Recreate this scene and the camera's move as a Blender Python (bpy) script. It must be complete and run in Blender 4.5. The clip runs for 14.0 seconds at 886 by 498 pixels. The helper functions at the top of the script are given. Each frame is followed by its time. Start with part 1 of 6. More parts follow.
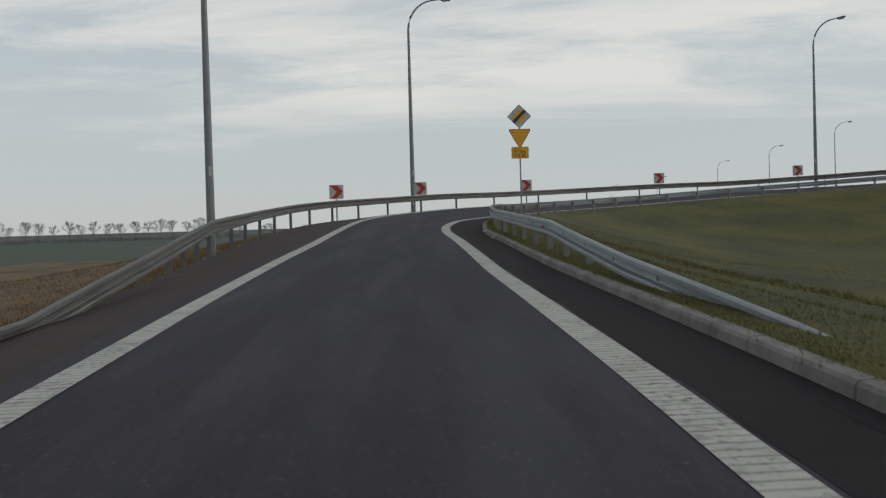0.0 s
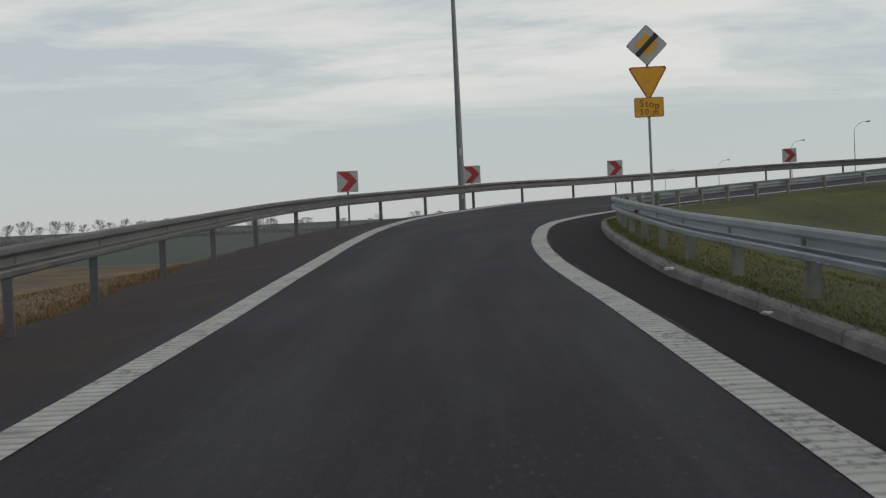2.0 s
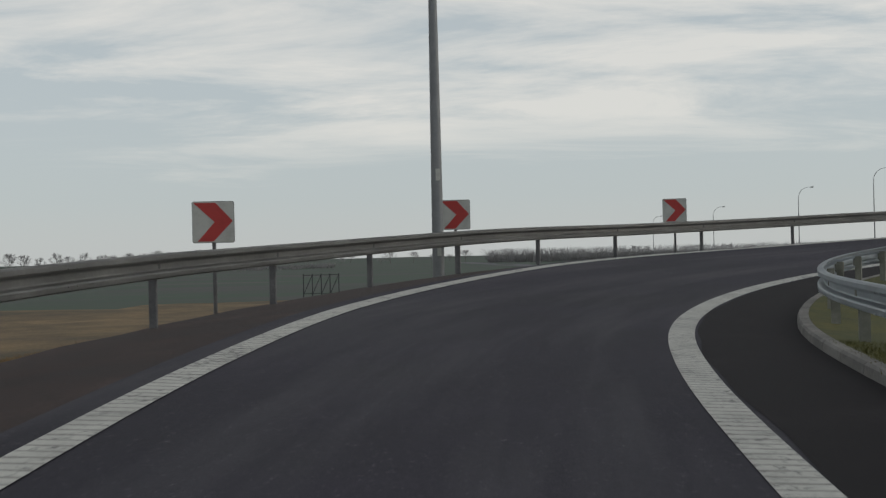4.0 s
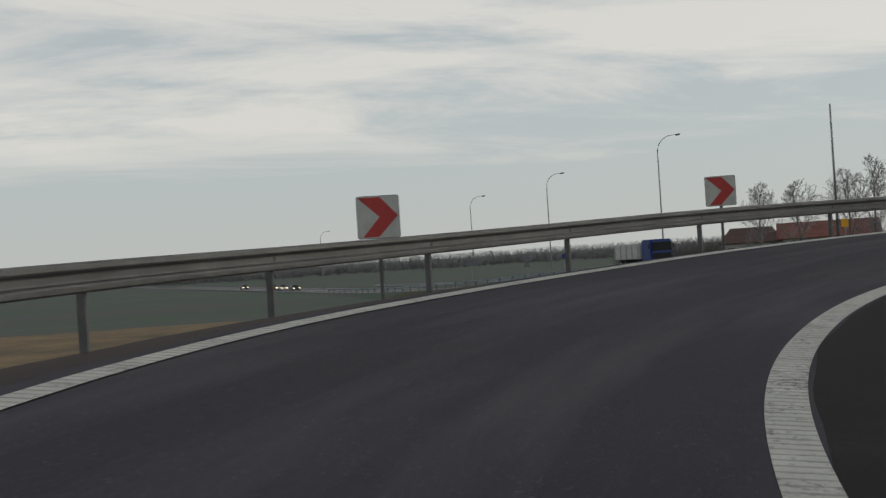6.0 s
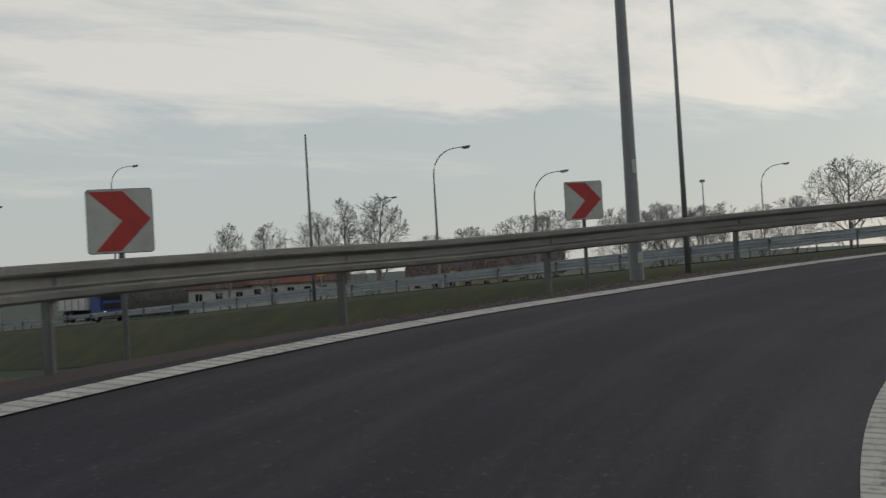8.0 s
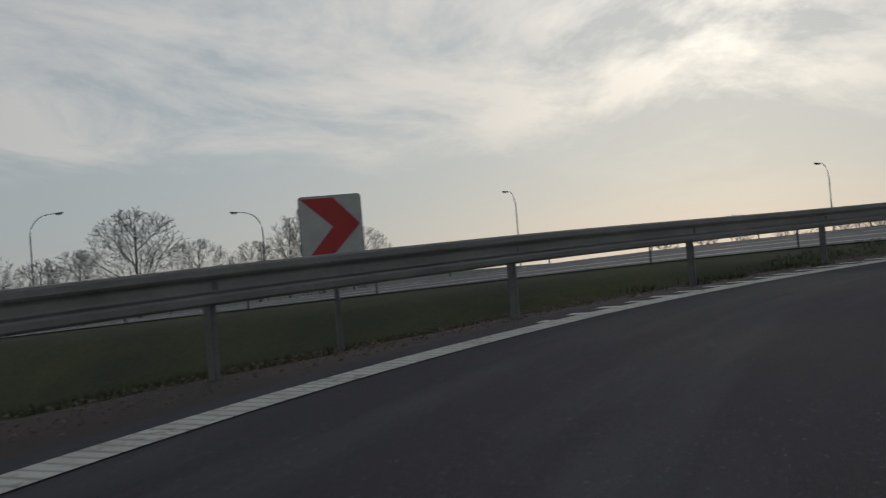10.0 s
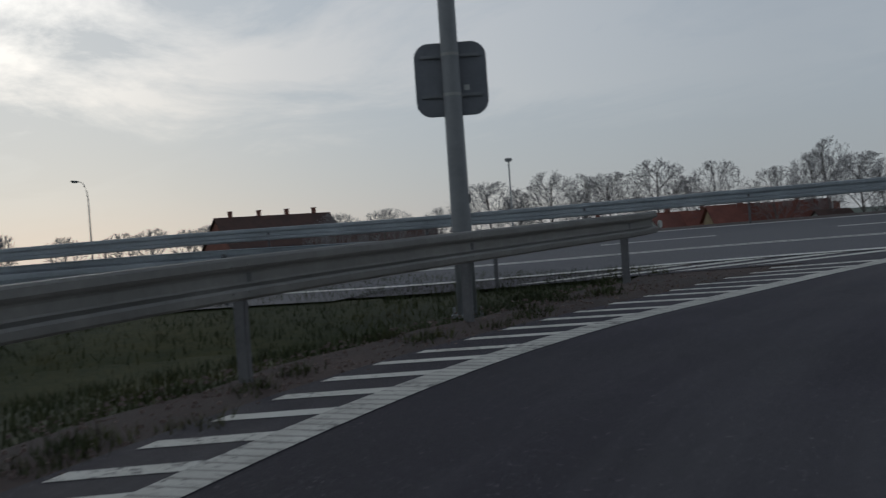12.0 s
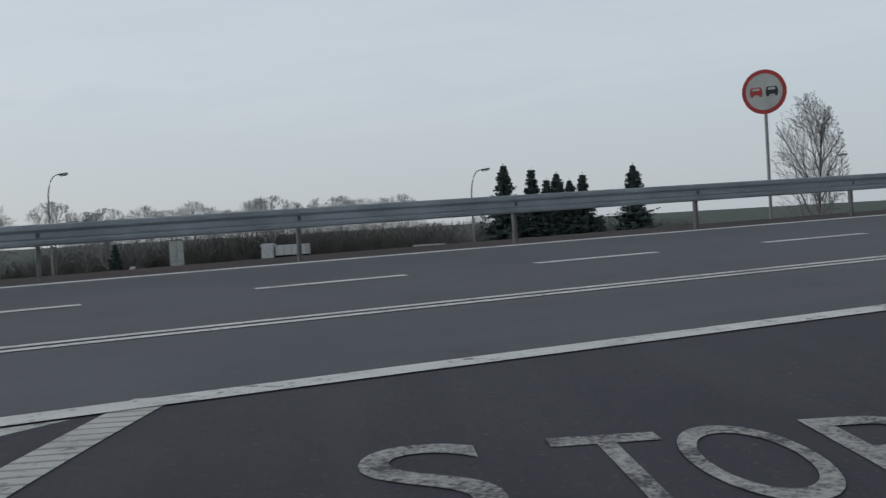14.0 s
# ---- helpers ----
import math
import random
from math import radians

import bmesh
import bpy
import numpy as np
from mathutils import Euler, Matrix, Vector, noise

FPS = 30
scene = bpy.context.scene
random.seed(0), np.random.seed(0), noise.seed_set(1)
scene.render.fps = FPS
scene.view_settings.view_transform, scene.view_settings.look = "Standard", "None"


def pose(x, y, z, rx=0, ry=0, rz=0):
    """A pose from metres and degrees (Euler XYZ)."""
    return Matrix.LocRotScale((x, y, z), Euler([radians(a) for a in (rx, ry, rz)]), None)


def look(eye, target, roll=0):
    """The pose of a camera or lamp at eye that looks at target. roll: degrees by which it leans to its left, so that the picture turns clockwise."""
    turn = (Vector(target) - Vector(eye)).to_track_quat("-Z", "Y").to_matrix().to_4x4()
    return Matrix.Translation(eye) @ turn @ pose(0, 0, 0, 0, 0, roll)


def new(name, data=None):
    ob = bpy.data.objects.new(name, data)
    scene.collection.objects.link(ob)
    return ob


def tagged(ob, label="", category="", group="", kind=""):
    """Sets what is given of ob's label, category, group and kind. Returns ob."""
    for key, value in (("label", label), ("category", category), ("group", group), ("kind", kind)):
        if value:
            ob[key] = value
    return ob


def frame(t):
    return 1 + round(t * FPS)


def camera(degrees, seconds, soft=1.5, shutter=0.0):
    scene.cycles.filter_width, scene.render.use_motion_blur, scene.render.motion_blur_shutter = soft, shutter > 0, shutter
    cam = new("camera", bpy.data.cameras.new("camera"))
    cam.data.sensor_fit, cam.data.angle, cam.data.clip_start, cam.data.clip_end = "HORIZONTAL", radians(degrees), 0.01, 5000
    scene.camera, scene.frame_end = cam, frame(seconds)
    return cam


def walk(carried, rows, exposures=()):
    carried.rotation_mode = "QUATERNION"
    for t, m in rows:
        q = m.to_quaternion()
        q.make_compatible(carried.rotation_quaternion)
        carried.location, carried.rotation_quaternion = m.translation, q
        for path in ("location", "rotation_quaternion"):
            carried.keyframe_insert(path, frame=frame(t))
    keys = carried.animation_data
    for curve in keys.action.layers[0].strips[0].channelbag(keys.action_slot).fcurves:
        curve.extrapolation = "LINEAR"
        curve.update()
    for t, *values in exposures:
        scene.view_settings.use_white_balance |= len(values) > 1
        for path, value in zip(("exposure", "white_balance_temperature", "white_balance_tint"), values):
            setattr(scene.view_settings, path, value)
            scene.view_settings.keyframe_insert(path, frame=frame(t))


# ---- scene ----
cam = camera(41.93, 14.0, soft=1.3, shutter=0.12)
# seconds, eye, yaw, pitch, roll
PATH = [
    (0, 0.061, 0.006, 0.092, -2.43, -1.30, -1.60),
    (0.5, -0.017, 4.618, 0.216, -1.83, -1.25, -1.65),
    (1, -0.044, 9.505, 0.314, -1.03, -1.01, -0.95),
    (1.5, -0.046, 14.482, 0.408, -0.33, -1.03, -1.86),
    (2, 0.034, 19.505, 0.540, -0.44, -1.71, -2.68),
    (2.5, 0.084, 24.394, 0.659, -1.14, -1.23, -2.02),
    (2.7, 0.163, 26.312, 0.728, -1.27, -0.93, -1.69),
    (3, 0.251, 29.161, 0.828, -0.98, -0.49, -1.19),
    (3.5, 0.354, 33.822, 0.990, -0.62, 0.05, -0.82),
    (4, 0.495, 38.346, 1.141, -1.81, 0.27, -1.32),
    (4.5, 0.806, 42.701, 1.279, -4.78, 0.23, -2.34),
    (4.8, 1.118, 45.220, 1.353, -6.93, 0.15, -2.71),
    (5, 1.388, 46.858, 1.399, -8.20, 0.09, -2.74),
    (5.5, 2.305, 50.692, 1.494, -12.41, 0.09, -4.01),
    (6, 3.565, 54.252, 1.575, -18.22, 0.40, -3.63),
    (6.5, 5.107, 57.521, 1.669, -24.46, 0.75, -2.85),
    (7, 7.025, 60.692, 1.773, -30.42, 0.31, -2.87),
    (7.5, 9.351, 63.713, 1.885, -36.54, 0.70, -3.40),
    (7.7, 10.379, 64.829, 1.927, -39.32, 0.83, -3.59),
    (8, 11.955, 66.327, 2.001, -44.04, 0.89, -3.38),
    (8.5, 14.705, 68.368, 2.144, -53.04, 0.78, -2.53),
    (9, 17.671, 69.887, 2.303, -62.15, 0.69, -2.61),
    (9.5, 20.902, 70.944, 2.465, -69.72, 0.77, -3.85),
    (9.8, 23.004, 71.357, 2.558, -74.13, 0.91, -4.54),
    (10, 24.484, 71.514, 2.617, -77.96, 1.03, -4.76),
    (10.4, 27.556, 71.585, 2.751, -86.03, 0.28, -4.14),
    (10.5, 28.330, 71.549, 2.786, -87.46, 0.11, -4.02),
    (11, 32.192, 71.045, 2.958, -95.29, 0.38, -3.58),
    (11.5, 36.043, 69.996, 3.117, -103.55, -0.04, -2.98),
    (12, 39.753, 68.253, 3.268, -112.59, -0.71, -4.04),
    (12.5, 42.782, 66.178, 3.384, -124.80, -1.20, -3.31),
    (13, 45.157, 63.861, 3.467, -135.88, -1.88, -3.21),
    (13.5, 46.804, 61.843, 3.547, -146.32, -0.82, -2.83),
    (14, 47.873, 60.096, 3.586, -154.73, -1.29, -3.33),
]


def aim(x, y, z, yaw, pitch):
    a, b = radians(yaw), radians(pitch)
    return (x - math.sin(a) * math.cos(b), y + math.cos(a) * math.cos(b), z + math.sin(b))


EXPOSURES = [(0, 0.02, 6450, 10), (2.7, 0.02, 6450, 10), (5, -0.08, 6500, 10), (7.5, -0.09, 6700, 10), (9.5, -0.48, 6250, 10), (10.5, -0.84, 6100, 10), (11.3, -0.92, 5900, 10), (11.8, -0.78, 5850, 10), (12.1, -0.58, 5800, 10), (12.5, -0.2, 5750, 10), (13, 0.04, 5950, 10), (14, 0.03, 6000, 10)]
walk(cam, [(t, look((x, y, z), aim(x, y, z, yaw, pitch), roll)) for t, x, y, z, yaw, pitch, roll in PATH], EXPOSURES)

# ---- light ----
SUN_AZ, SUN_EL = radians(92), radians(15.5)
SUN_DIR = Vector((math.sin(SUN_AZ) * math.cos(SUN_EL), math.cos(SUN_AZ) * math.cos(SUN_EL), math.sin(SUN_EL)))
world = bpy.data.worlds.new("world")
scene.world = world
world.use_nodes = True
wn, wl = world.node_tree.nodes, world.node_tree.links


def wnode(kind, **values):
    n = wn.new(kind)
    for k, v in values.items():
        n.inputs[k].default_value = v
    return n


def wmath(op, a, b=None, clamp=False):
    n = wn.new("ShaderNodeMath")
    n.operation, n.use_clamp = op, clamp
    for i, v in enumerate((a, b)):
        if v is None:
            continue
        if isinstance(v, (int, float)):
            n.inputs[i].default_value = v
        else:
            wl.new(v, n.inputs[i])
    return n.outputs[0]


def wramp(fac, stops):
    n = wn.new("ShaderNodeValToRGB")
    el = n.color_ramp.elements
    while len(el) < len(stops):
        el.new(0.5)
    for e, (p, c) in zip(el, stops):
        e.position, e.color = p, (*c, 1)
    wl.new(fac, n.inputs[0])
    return n.outputs[0]


def wmix(fac, a, b):
    n = wn.new("ShaderNodeMix")
    n.data_type = "RGBA"
    for sock, v in ((n.inputs["Factor"], fac), (n.inputs["A"], a), (n.inputs["B"], b)):
        if isinstance(v, (int, float)):
            sock.default_value = v
        elif isinstance(v, tuple):
            sock.default_value = (*v, 1)
        else:
            wl.new(v, sock)
    return n.outputs["Result"]


wco = wn.new("ShaderNodeTexCoord").outputs["Generated"]
wsep = wn.new("ShaderNodeSeparateXYZ")
wl.new(wco, wsep.inputs[0])
wx, wy, wz = wsep.outputs
wzc = wmath("ADD", wmath("MAXIMUM", wz, 0.0), 0.09)
wcomb = wn.new("ShaderNodeCombineXYZ")
wl.new(wmath("DIVIDE", wx, wzc), wcomb.inputs[0])
wl.new(wmath("DIVIDE", wy, wzc), wcomb.inputs[1])
wcomb.inputs[2].default_value = 3.7
clouds = wnode("ShaderNodeTexNoise", Scale=0.95, Detail=12.0, Roughness=0.63, Distortion=0.45)
wst = wn.new("ShaderNodeMapping")
wst.inputs["Rotation"].default_value, wst.inputs["Scale"].default_value = (0, 0, radians(-35)), (0.72, 1.25, 1.0)
wl.new(wcomb.outputs[0], wst.inputs["Vector"])
wl.new(wst.outputs[0], clouds.inputs["Vector"])
sheets = wnode("ShaderNodeTexNoise", Scale=0.22, Detail=3.0, Roughness=0.5)
wl.new(wcomb.outputs[0], sheets.inputs["Vector"])
wdot = wn.new("ShaderNodeVectorMath")
wdot.operation = "DOT_PRODUCT"
wl.new(wco, wdot.inputs[0])
wdot.inputs[1].default_value = SUN_DIR
toward = wmath("MAXIMUM", wdot.outputs["Value"], 0.0)
glow = wmath("POWER", toward, 120.0)
halo = wmath("POWER", toward, 5.0)
# clear-air gradient under and between the clouds; the deck thins to plain grey in the south
gap = wramp(wmath("MAXIMUM", wz, 0.0), [(0.0, (0.555, 0.58, 0.575)), (0.05, (0.515, 0.565, 0.575)), (0.15, (0.51, 0.565, 0.585)), (0.42, (0.46, 0.50, 0.53)), (1.0, (0.26, 0.29, 0.32))])
gap2 = wmix(wmath("MULTIPLY", halo, 0.45, True), gap, (0.60, 0.645, 0.665))
south = wramp(wmath("ADD", wmath("MULTIPLY", wy, -0.5), 0.5), [(0.53, (0, 0, 0)), (0.82, (1, 1, 1))])
edge = wmath("ADD", wmath("MAXIMUM", wz, 0.0), wmath("MULTIPLY", wmath("SUBTRACT", clouds.outputs["Fac"], 0.5), 0.10))
deck = wramp(wmath("ADD", edge, wmath("MULTIPLY", wmath("SUBTRACT", sheets.outputs["Fac"], 0.5), 0.07)), [(0.088, (0, 0, 0)), (0.132, (0.95, 0.95, 0.95))])
thick = wramp(wmath("ADD", clouds.outputs["Fac"], wmath("MULTIPLY", wmath("SUBTRACT", sheets.outputs["Fac"], 0.5), 0.5)), [(0.40, (0, 0, 0)), (0.49, (0.55, 0.55, 0.55)), (0.58, (1, 1, 1))])
light_cloud = wmix(wmath("MULTIPLY", halo, 0.75, True), (0.785, 0.77, 0.725), (0.98, 0.905, 0.81))
fade = wmath("SUBTRACT", 1.0, wmath("MULTIPLY", south, 0.82))
high = wramp(wmath("MAXIMUM", wz, 0.0), [(0.0, (1, 1, 1)), (0.35, (1, 1, 1)), (0.75, (0.25, 0.25, 0.25))])
amount = wmath("MULTIPLY", wmath("MULTIPLY", deck, thick), wmath("MULTIPLY", fade, high))
plain = wmix(wmath("MULTIPLY", south, 0.9), gap2, wramp(wmath("MAXIMUM", wz, 0.0), [(0.0, (0.50, 0.525, 0.525)), (0.10, (0.56, 0.585, 0.59)), (0.25, (0.60, 0.625, 0.635)), (0.5, (0.50, 0.53, 0.54)), (1.0, (0.28, 0.30, 0.32))]))
sky2 = wmix(amount, plain, light_cloud)
gl = wn.new("ShaderNodeMix")
gl.data_type, gl.blend_type = "RGBA", "ADD"
wl.new(wmath("MULTIPLY", glow, wmath("MULTIPLY", thick, 0.7)), gl.inputs["Factor"])
wl.new(sky2, gl.inputs["A"])
gl.inputs["B"].default_value = (0.95, 0.90, 0.76, 1)
air = wn.new("ShaderNodeTexSky")
air.sky_type, air.sun_disc, air.sun_elevation, air.sun_rotation = "NISHITA", False, SUN_EL, SUN_AZ
airdim = wmix(0.975, air.outputs[0], (0.0, 0.0, 0.0))
both = wn.new("ShaderNodeMix")
both.data_type, both.blend_type = "RGBA", "ADD"
both.inputs["Factor"].default_value = 0.5
side = wramp(wmath("ADD", wmath("MULTIPLY", wdot.outputs["Value"], 0.5), 0.5), [(0.0, (0.42, 0.42, 0.43)), (0.22, (0.72, 0.72, 0.73)), (0.31, (1.0, 1.0, 1.0)), (0.90, (1.0, 1.0, 1.0)), (0.99, (1.16, 1.16, 1.16))])
shade = wn.new("ShaderNodeMix")
shade.data_type, shade.blend_type = "RGBA", "MULTIPLY"
shade.inputs["Factor"].default_value = 1.0
wl.new(gl.outputs["Result"], shade.inputs["A"])
wl.new(side, shade.inputs["B"])
wl.new(shade.outputs["Result"], both.inputs["A"])
wl.new(airdim, both.inputs["B"])
wbg = next(n for n in wn if n.type == "BACKGROUND")
wl.new(both.outputs["Result"], wbg.inputs["Color"])
wbg.inputs["Strength"].default_value = 0.88
sun_data = bpy.data.lights.new("sun", "SUN")
sun_data.energy, sun_data.angle, sun_data.color = 0.2, radians(14), (1.0, 0.93, 0.82)
new("sun", sun_data).matrix_world = look(SUN_DIR * 300, (0, 0, 0))


# ---- materials ----
def material(name, base, rough=0.8, metal=0.0, spec=0.5):
    m = bpy.data.materials.new(name)
    m.use_nodes = True
    b = m.node_tree.nodes["Principled BSDF"]
    b.inputs["Base Color"].default_value = (*base, 1)
    b.inputs["Roughness"].default_value, b.inputs["Metallic"].default_value = rough, metal
    b.inputs["Specular IOR Level"].default_value = spec
    return m


def vary(m, stops, scale, detail=6.0, coord="Object", rough=None, bump=0.0, bump_scale=None, fine=None, stretch=None, island=0.0):
    """Colour by noise over the surface, with a finer grain over it, varied roughness and fine relief."""
    nt, b = m.node_tree, m.node_tree.nodes["Principled BSDF"]
    co = nt.nodes.new("ShaderNodeTexCoord").outputs[coord]
    if stretch:
        mp = nt.nodes.new("ShaderNodeMapping")
        mp.inputs["Scale"].default_value = stretch
        nt.links.new(co, mp.inputs["Vector"])
        co = mp.outputs[0]

    def noise_at(sc, det):
        n = nt.nodes.new("ShaderNodeTexNoise")
        n.inputs["Scale"].default_value, n.inputs["Detail"].default_value = sc, det
        n.inputs["Roughness"].default_value = 0.62
        nt.links.new(co, n.inputs["Vector"])
        return n.outputs["Fac"]

    fac = noise_at(scale, detail)
    if fine:
        mx = nt.nodes.new("ShaderNodeMath")
        mx.operation = "MULTIPLY_ADD"
        nt.links.new(noise_at(fine[0], 4.0), mx.inputs[0])
        mx.inputs[1].default_value = fine[1]
        nt.links.new(fac, mx.inputs[2])
        sub = nt.nodes.new("ShaderNodeMath")
        sub.operation, sub.inputs[1].default_value = "SUBTRACT", fine[1] / 2
        nt.links.new(mx.outputs[0], sub.inputs[0])
        fac = sub.outputs[0]
    if island:
        info = nt.nodes.new("ShaderNodeObjectInfo")
        mx = nt.nodes.new("ShaderNodeMath")
        mx.operation, mx.inputs[1].default_value = "MULTIPLY_ADD", island
        nt.links.new(info.outputs["Random"], mx.inputs[0])
        nt.links.new(fac, mx.inputs[2])
        fac = mx.outputs[0]
    ramp = nt.nodes.new("ShaderNodeValToRGB")
    el = ramp.color_ramp.elements
    while len(el) < len(stops):
        el.new(0.5)
    for e, (p, c) in zip(el, stops):
        e.position, e.color = p, (*c, 1)
    nt.links.new(fac, ramp.inputs[0])
    nt.links.new(ramp.outputs[0], b.inputs["Base Color"])
    if rough:
        rr = nt.nodes.new("ShaderNodeMapRange")
        rr.inputs["From Min"].default_value, rr.inputs["From Max"].default_value = 0.3, 0.7
        rr.inputs["To Min"].default_value, rr.inputs["To Max"].default_value = rough
        nt.links.new(fac, rr.inputs["Value"])
        nt.links.new(rr.outputs[0], b.inputs["Roughness"])
    if bump:
        bp = nt.nodes.new("ShaderNodeBump")
        bp.inputs["Strength"].default_value, bp.inputs["Distance"].default_value = bump, 0.01
        nt.links.new(noise_at(bump_scale or scale * 8, 5.0), bp.inputs["Height"])
        nt.links.new(bp.outputs[0], b.inputs["Normal"])
    return m


asphalt = vary(material("asphalt", (0.05, 0.05, 0.055), spec=0.16), [(0.22, (0.024, 0.0225, 0.030)), (0.5, (0.041, 0.038, 0.050)), (0.72, (0.060, 0.055, 0.071)), (0.85, (0.105, 0.098, 0.112))], 0.22, fine=(48, 0.95), rough=(0.72, 0.9), bump=0.6, bump_scale=220)
main_asphalt = vary(material("main_asphalt", (0.10, 0.10, 0.11), spec=0.25), [(0.25, (0.062, 0.063, 0.072)), (0.5, (0.098, 0.099, 0.112)), (0.75, (0.143, 0.144, 0.158))], 0.25, fine=(40, 0.55), rough=(0.6, 0.8), bump=0.4, bump_scale=200)
# darker asphalt tone: the shade along the kerb side is put into the colour
margin_shade = vary(material("shaded_margin", (0.03, 0.027, 0.028), spec=0.12), [(0.3, (0.014, 0.0125, 0.014)), (0.55, (0.025, 0.0225, 0.0245)), (0.75, (0.045, 0.041, 0.043))], 0.7, fine=(40, 0.7), rough=(0.75, 0.95), bump=0.6, bump_scale=120)
shoulder_dirt = vary(material("shoulder_dirt", (0.1, 0.08, 0.07)), [(0.25, (0.016, 0.0095, 0.0088)), (0.5, (0.034, 0.020, 0.0175)), (0.66, (0.055, 0.034, 0.029)), (0.8, (0.105, 0.080, 0.071))], 0.8, fine=(28, 0.7), rough=(0.85, 1.0), bump=0.8, bump_scale=60)
paint = material("road_paint", (0.62, 0.61, 0.56), 0.75)
vary(paint, [(0.22, (0.28, 0.27, 0.25)), (0.42, (0.56, 0.55, 0.50)), (0.7, (0.68, 0.67, 0.62))], 2.2, fine=(45, 0.45), rough=(0.65, 0.85), bump=0.3, bump_scale=90)
steel = vary(material("galvanised_steel", (0.5, 0.5, 0.5), 0.5, 0.55), [(0.3, (0.27, 0.267, 0.257)), (0.55, (0.35, 0.346, 0.333)), (0.75, (0.44, 0.436, 0.422))], 1.2, fine=(18, 0.4), rough=(0.45, 0.62), bump=0.06, bump_scale=30)
blue_steel = vary(material("new_galvanised_steel", (0.5, 0.53, 0.56), 0.45, 0.75), [(0.3, (0.40, 0.43, 0.46)), (0.55, (0.50, 0.54, 0.57)), (0.75, (0.60, 0.64, 0.67))], 1.2, fine=(18, 0.4), rough=(0.4, 0.55), bump=0.06, bump_scale=30)
post_steel = vary(material("weathered_post_steel", (0.2, 0.2, 0.2), 0.6, 0.5), [(0.3, (0.12, 0.12, 0.125)), (0.55, (0.19, 0.19, 0.195)), (0.75, (0.27, 0.27, 0.27))], 2.5, fine=(30, 0.4), rough=(0.55, 0.75))
concrete = vary(material("kerb_concrete", (0.3, 0.29, 0.27)), [(0.25, (0.10, 0.095, 0.088)), (0.5, (0.175, 0.166, 0.154)), (0.75, (0.29, 0.277, 0.255))], 1.5, fine=(35, 0.5), rough=(0.8, 0.95), bump=0.5, bump_scale=70, island=0.12)
grass = vary(material("grass", (0.1, 0.11, 0.03)), [(0.28, (0.027, 0.032, 0.009)), (0.43, (0.054, 0.062, 0.014)), (0.56, (0.092, 0.088, 0.018)), (0.70, (0.136, 0.109, 0.028)), (0.8, (0.080, 0.084, 0.020))], 0.16, fine=(5, 0.5), rough=(0.9, 1.0), bump=1.0, bump_scale=14)

ribbed = material("ribbed_road_paint", (0.62, 0.61, 0.56), 0.75)
vary(ribbed, [(0.22, (0.20, 0.19, 0.18)), (0.40, (0.46, 0.45, 0.41)), (0.7, (0.60, 0.59, 0.54))], 2.2, fine=(40, 0.5), rough=(0.65, 0.85))
rt, rb = ribbed.node_tree, ribbed.node_tree.nodes["Principled BSDF"]
ruv = rt.nodes.new("ShaderNodeUVMap")
rsep = rt.nodes.new("ShaderNodeSeparateXYZ")
rt.links.new(ruv.outputs[0], rsep.inputs[0])
rwob = rt.nodes.new("ShaderNodeTexNoise")
rwob.inputs["Scale"].default_value, rwob.inputs["Detail"].default_value = 5.0, 3.0
rt.links.new(ruv.outputs[0], rwob.inputs["Vector"])


def rmath(op, a, b):
    n = rt.nodes.new("ShaderNodeMath")
    n.operation = op
    for i, v in enumerate((a, b)):
        if isinstance(v, (int, float)):
            n.inputs[i].default_value = v
        else:
            rt.links.new(v, n.inputs[i])
    return n.outputs[0]


rsaw = rmath("FRACT", rmath("MULTIPLY", rmath("ADD", rsep.outputs[1], rmath("MULTIPLY", rwob.outputs["Fac"], 0.06)), 1 / 0.14), 0)
rgap = rmath("LESS_THAN", rsaw, rmath("ADD", rmath("MULTIPLY", rwob.outputs["Fac"], 0.5), -0.02))
rbase = next(l.from_socket for l in rt.links if l.to_socket == rb.inputs["Base Color"])
rmix = rt.nodes.new("ShaderNodeMix")
rmix.data_type = "RGBA"
rt.links.new(rmath("MULTIPLY", rgap, 0.62), rmix.inputs["Factor"])
rt.links.new(rbase, rmix.inputs["A"])
rmix.inputs["B"].default_value = (0.15, 0.142, 0.13, 1)
rt.links.new(rmix.outputs["Result"], rb.inputs["Base Color"])
rbump = rt.nodes.new("ShaderNodeBump")
rbump.inputs["Strength"].default_value, rbump.inputs["Distance"].default_value = 0.7, 0.006
rbump.invert = True
rt.links.new(rgap, rbump.inputs["Height"])
rt.links.new(rbump.outputs[0], rb.inputs["Normal"])
dry_grass = vary(material("dry_grass", (0.25, 0.17, 0.08)), [(0.28, (0.049, 0.041, 0.018)), (0.45, (0.115, 0.078, 0.037)), (0.62, (0.197, 0.131, 0.061)), (0.78, (0.271, 0.189, 0.098))], 0.12, fine=(4, 0.6), rough=(0.9, 1.0), bump=1.0, bump_scale=8)
# field greens and browns, greyed and blued to paint in the distance haze
hazy_field = vary(material("field", (0.08, 0.09, 0.05)), [(0.34, (0.071, 0.068, 0.064)), (0.43, (0.060, 0.072, 0.058)), (0.56, (0.048, 0.081, 0.051)), (0.66, (0.086, 0.083, 0.075)), (0.8, (0.138, 0.124, 0.104))], 0.010, fine=(0.12, 0.22), rough=(0.9, 1.0), bump=0.6, bump_scale=2, stretch=(1.0, 2.2, 1.0))

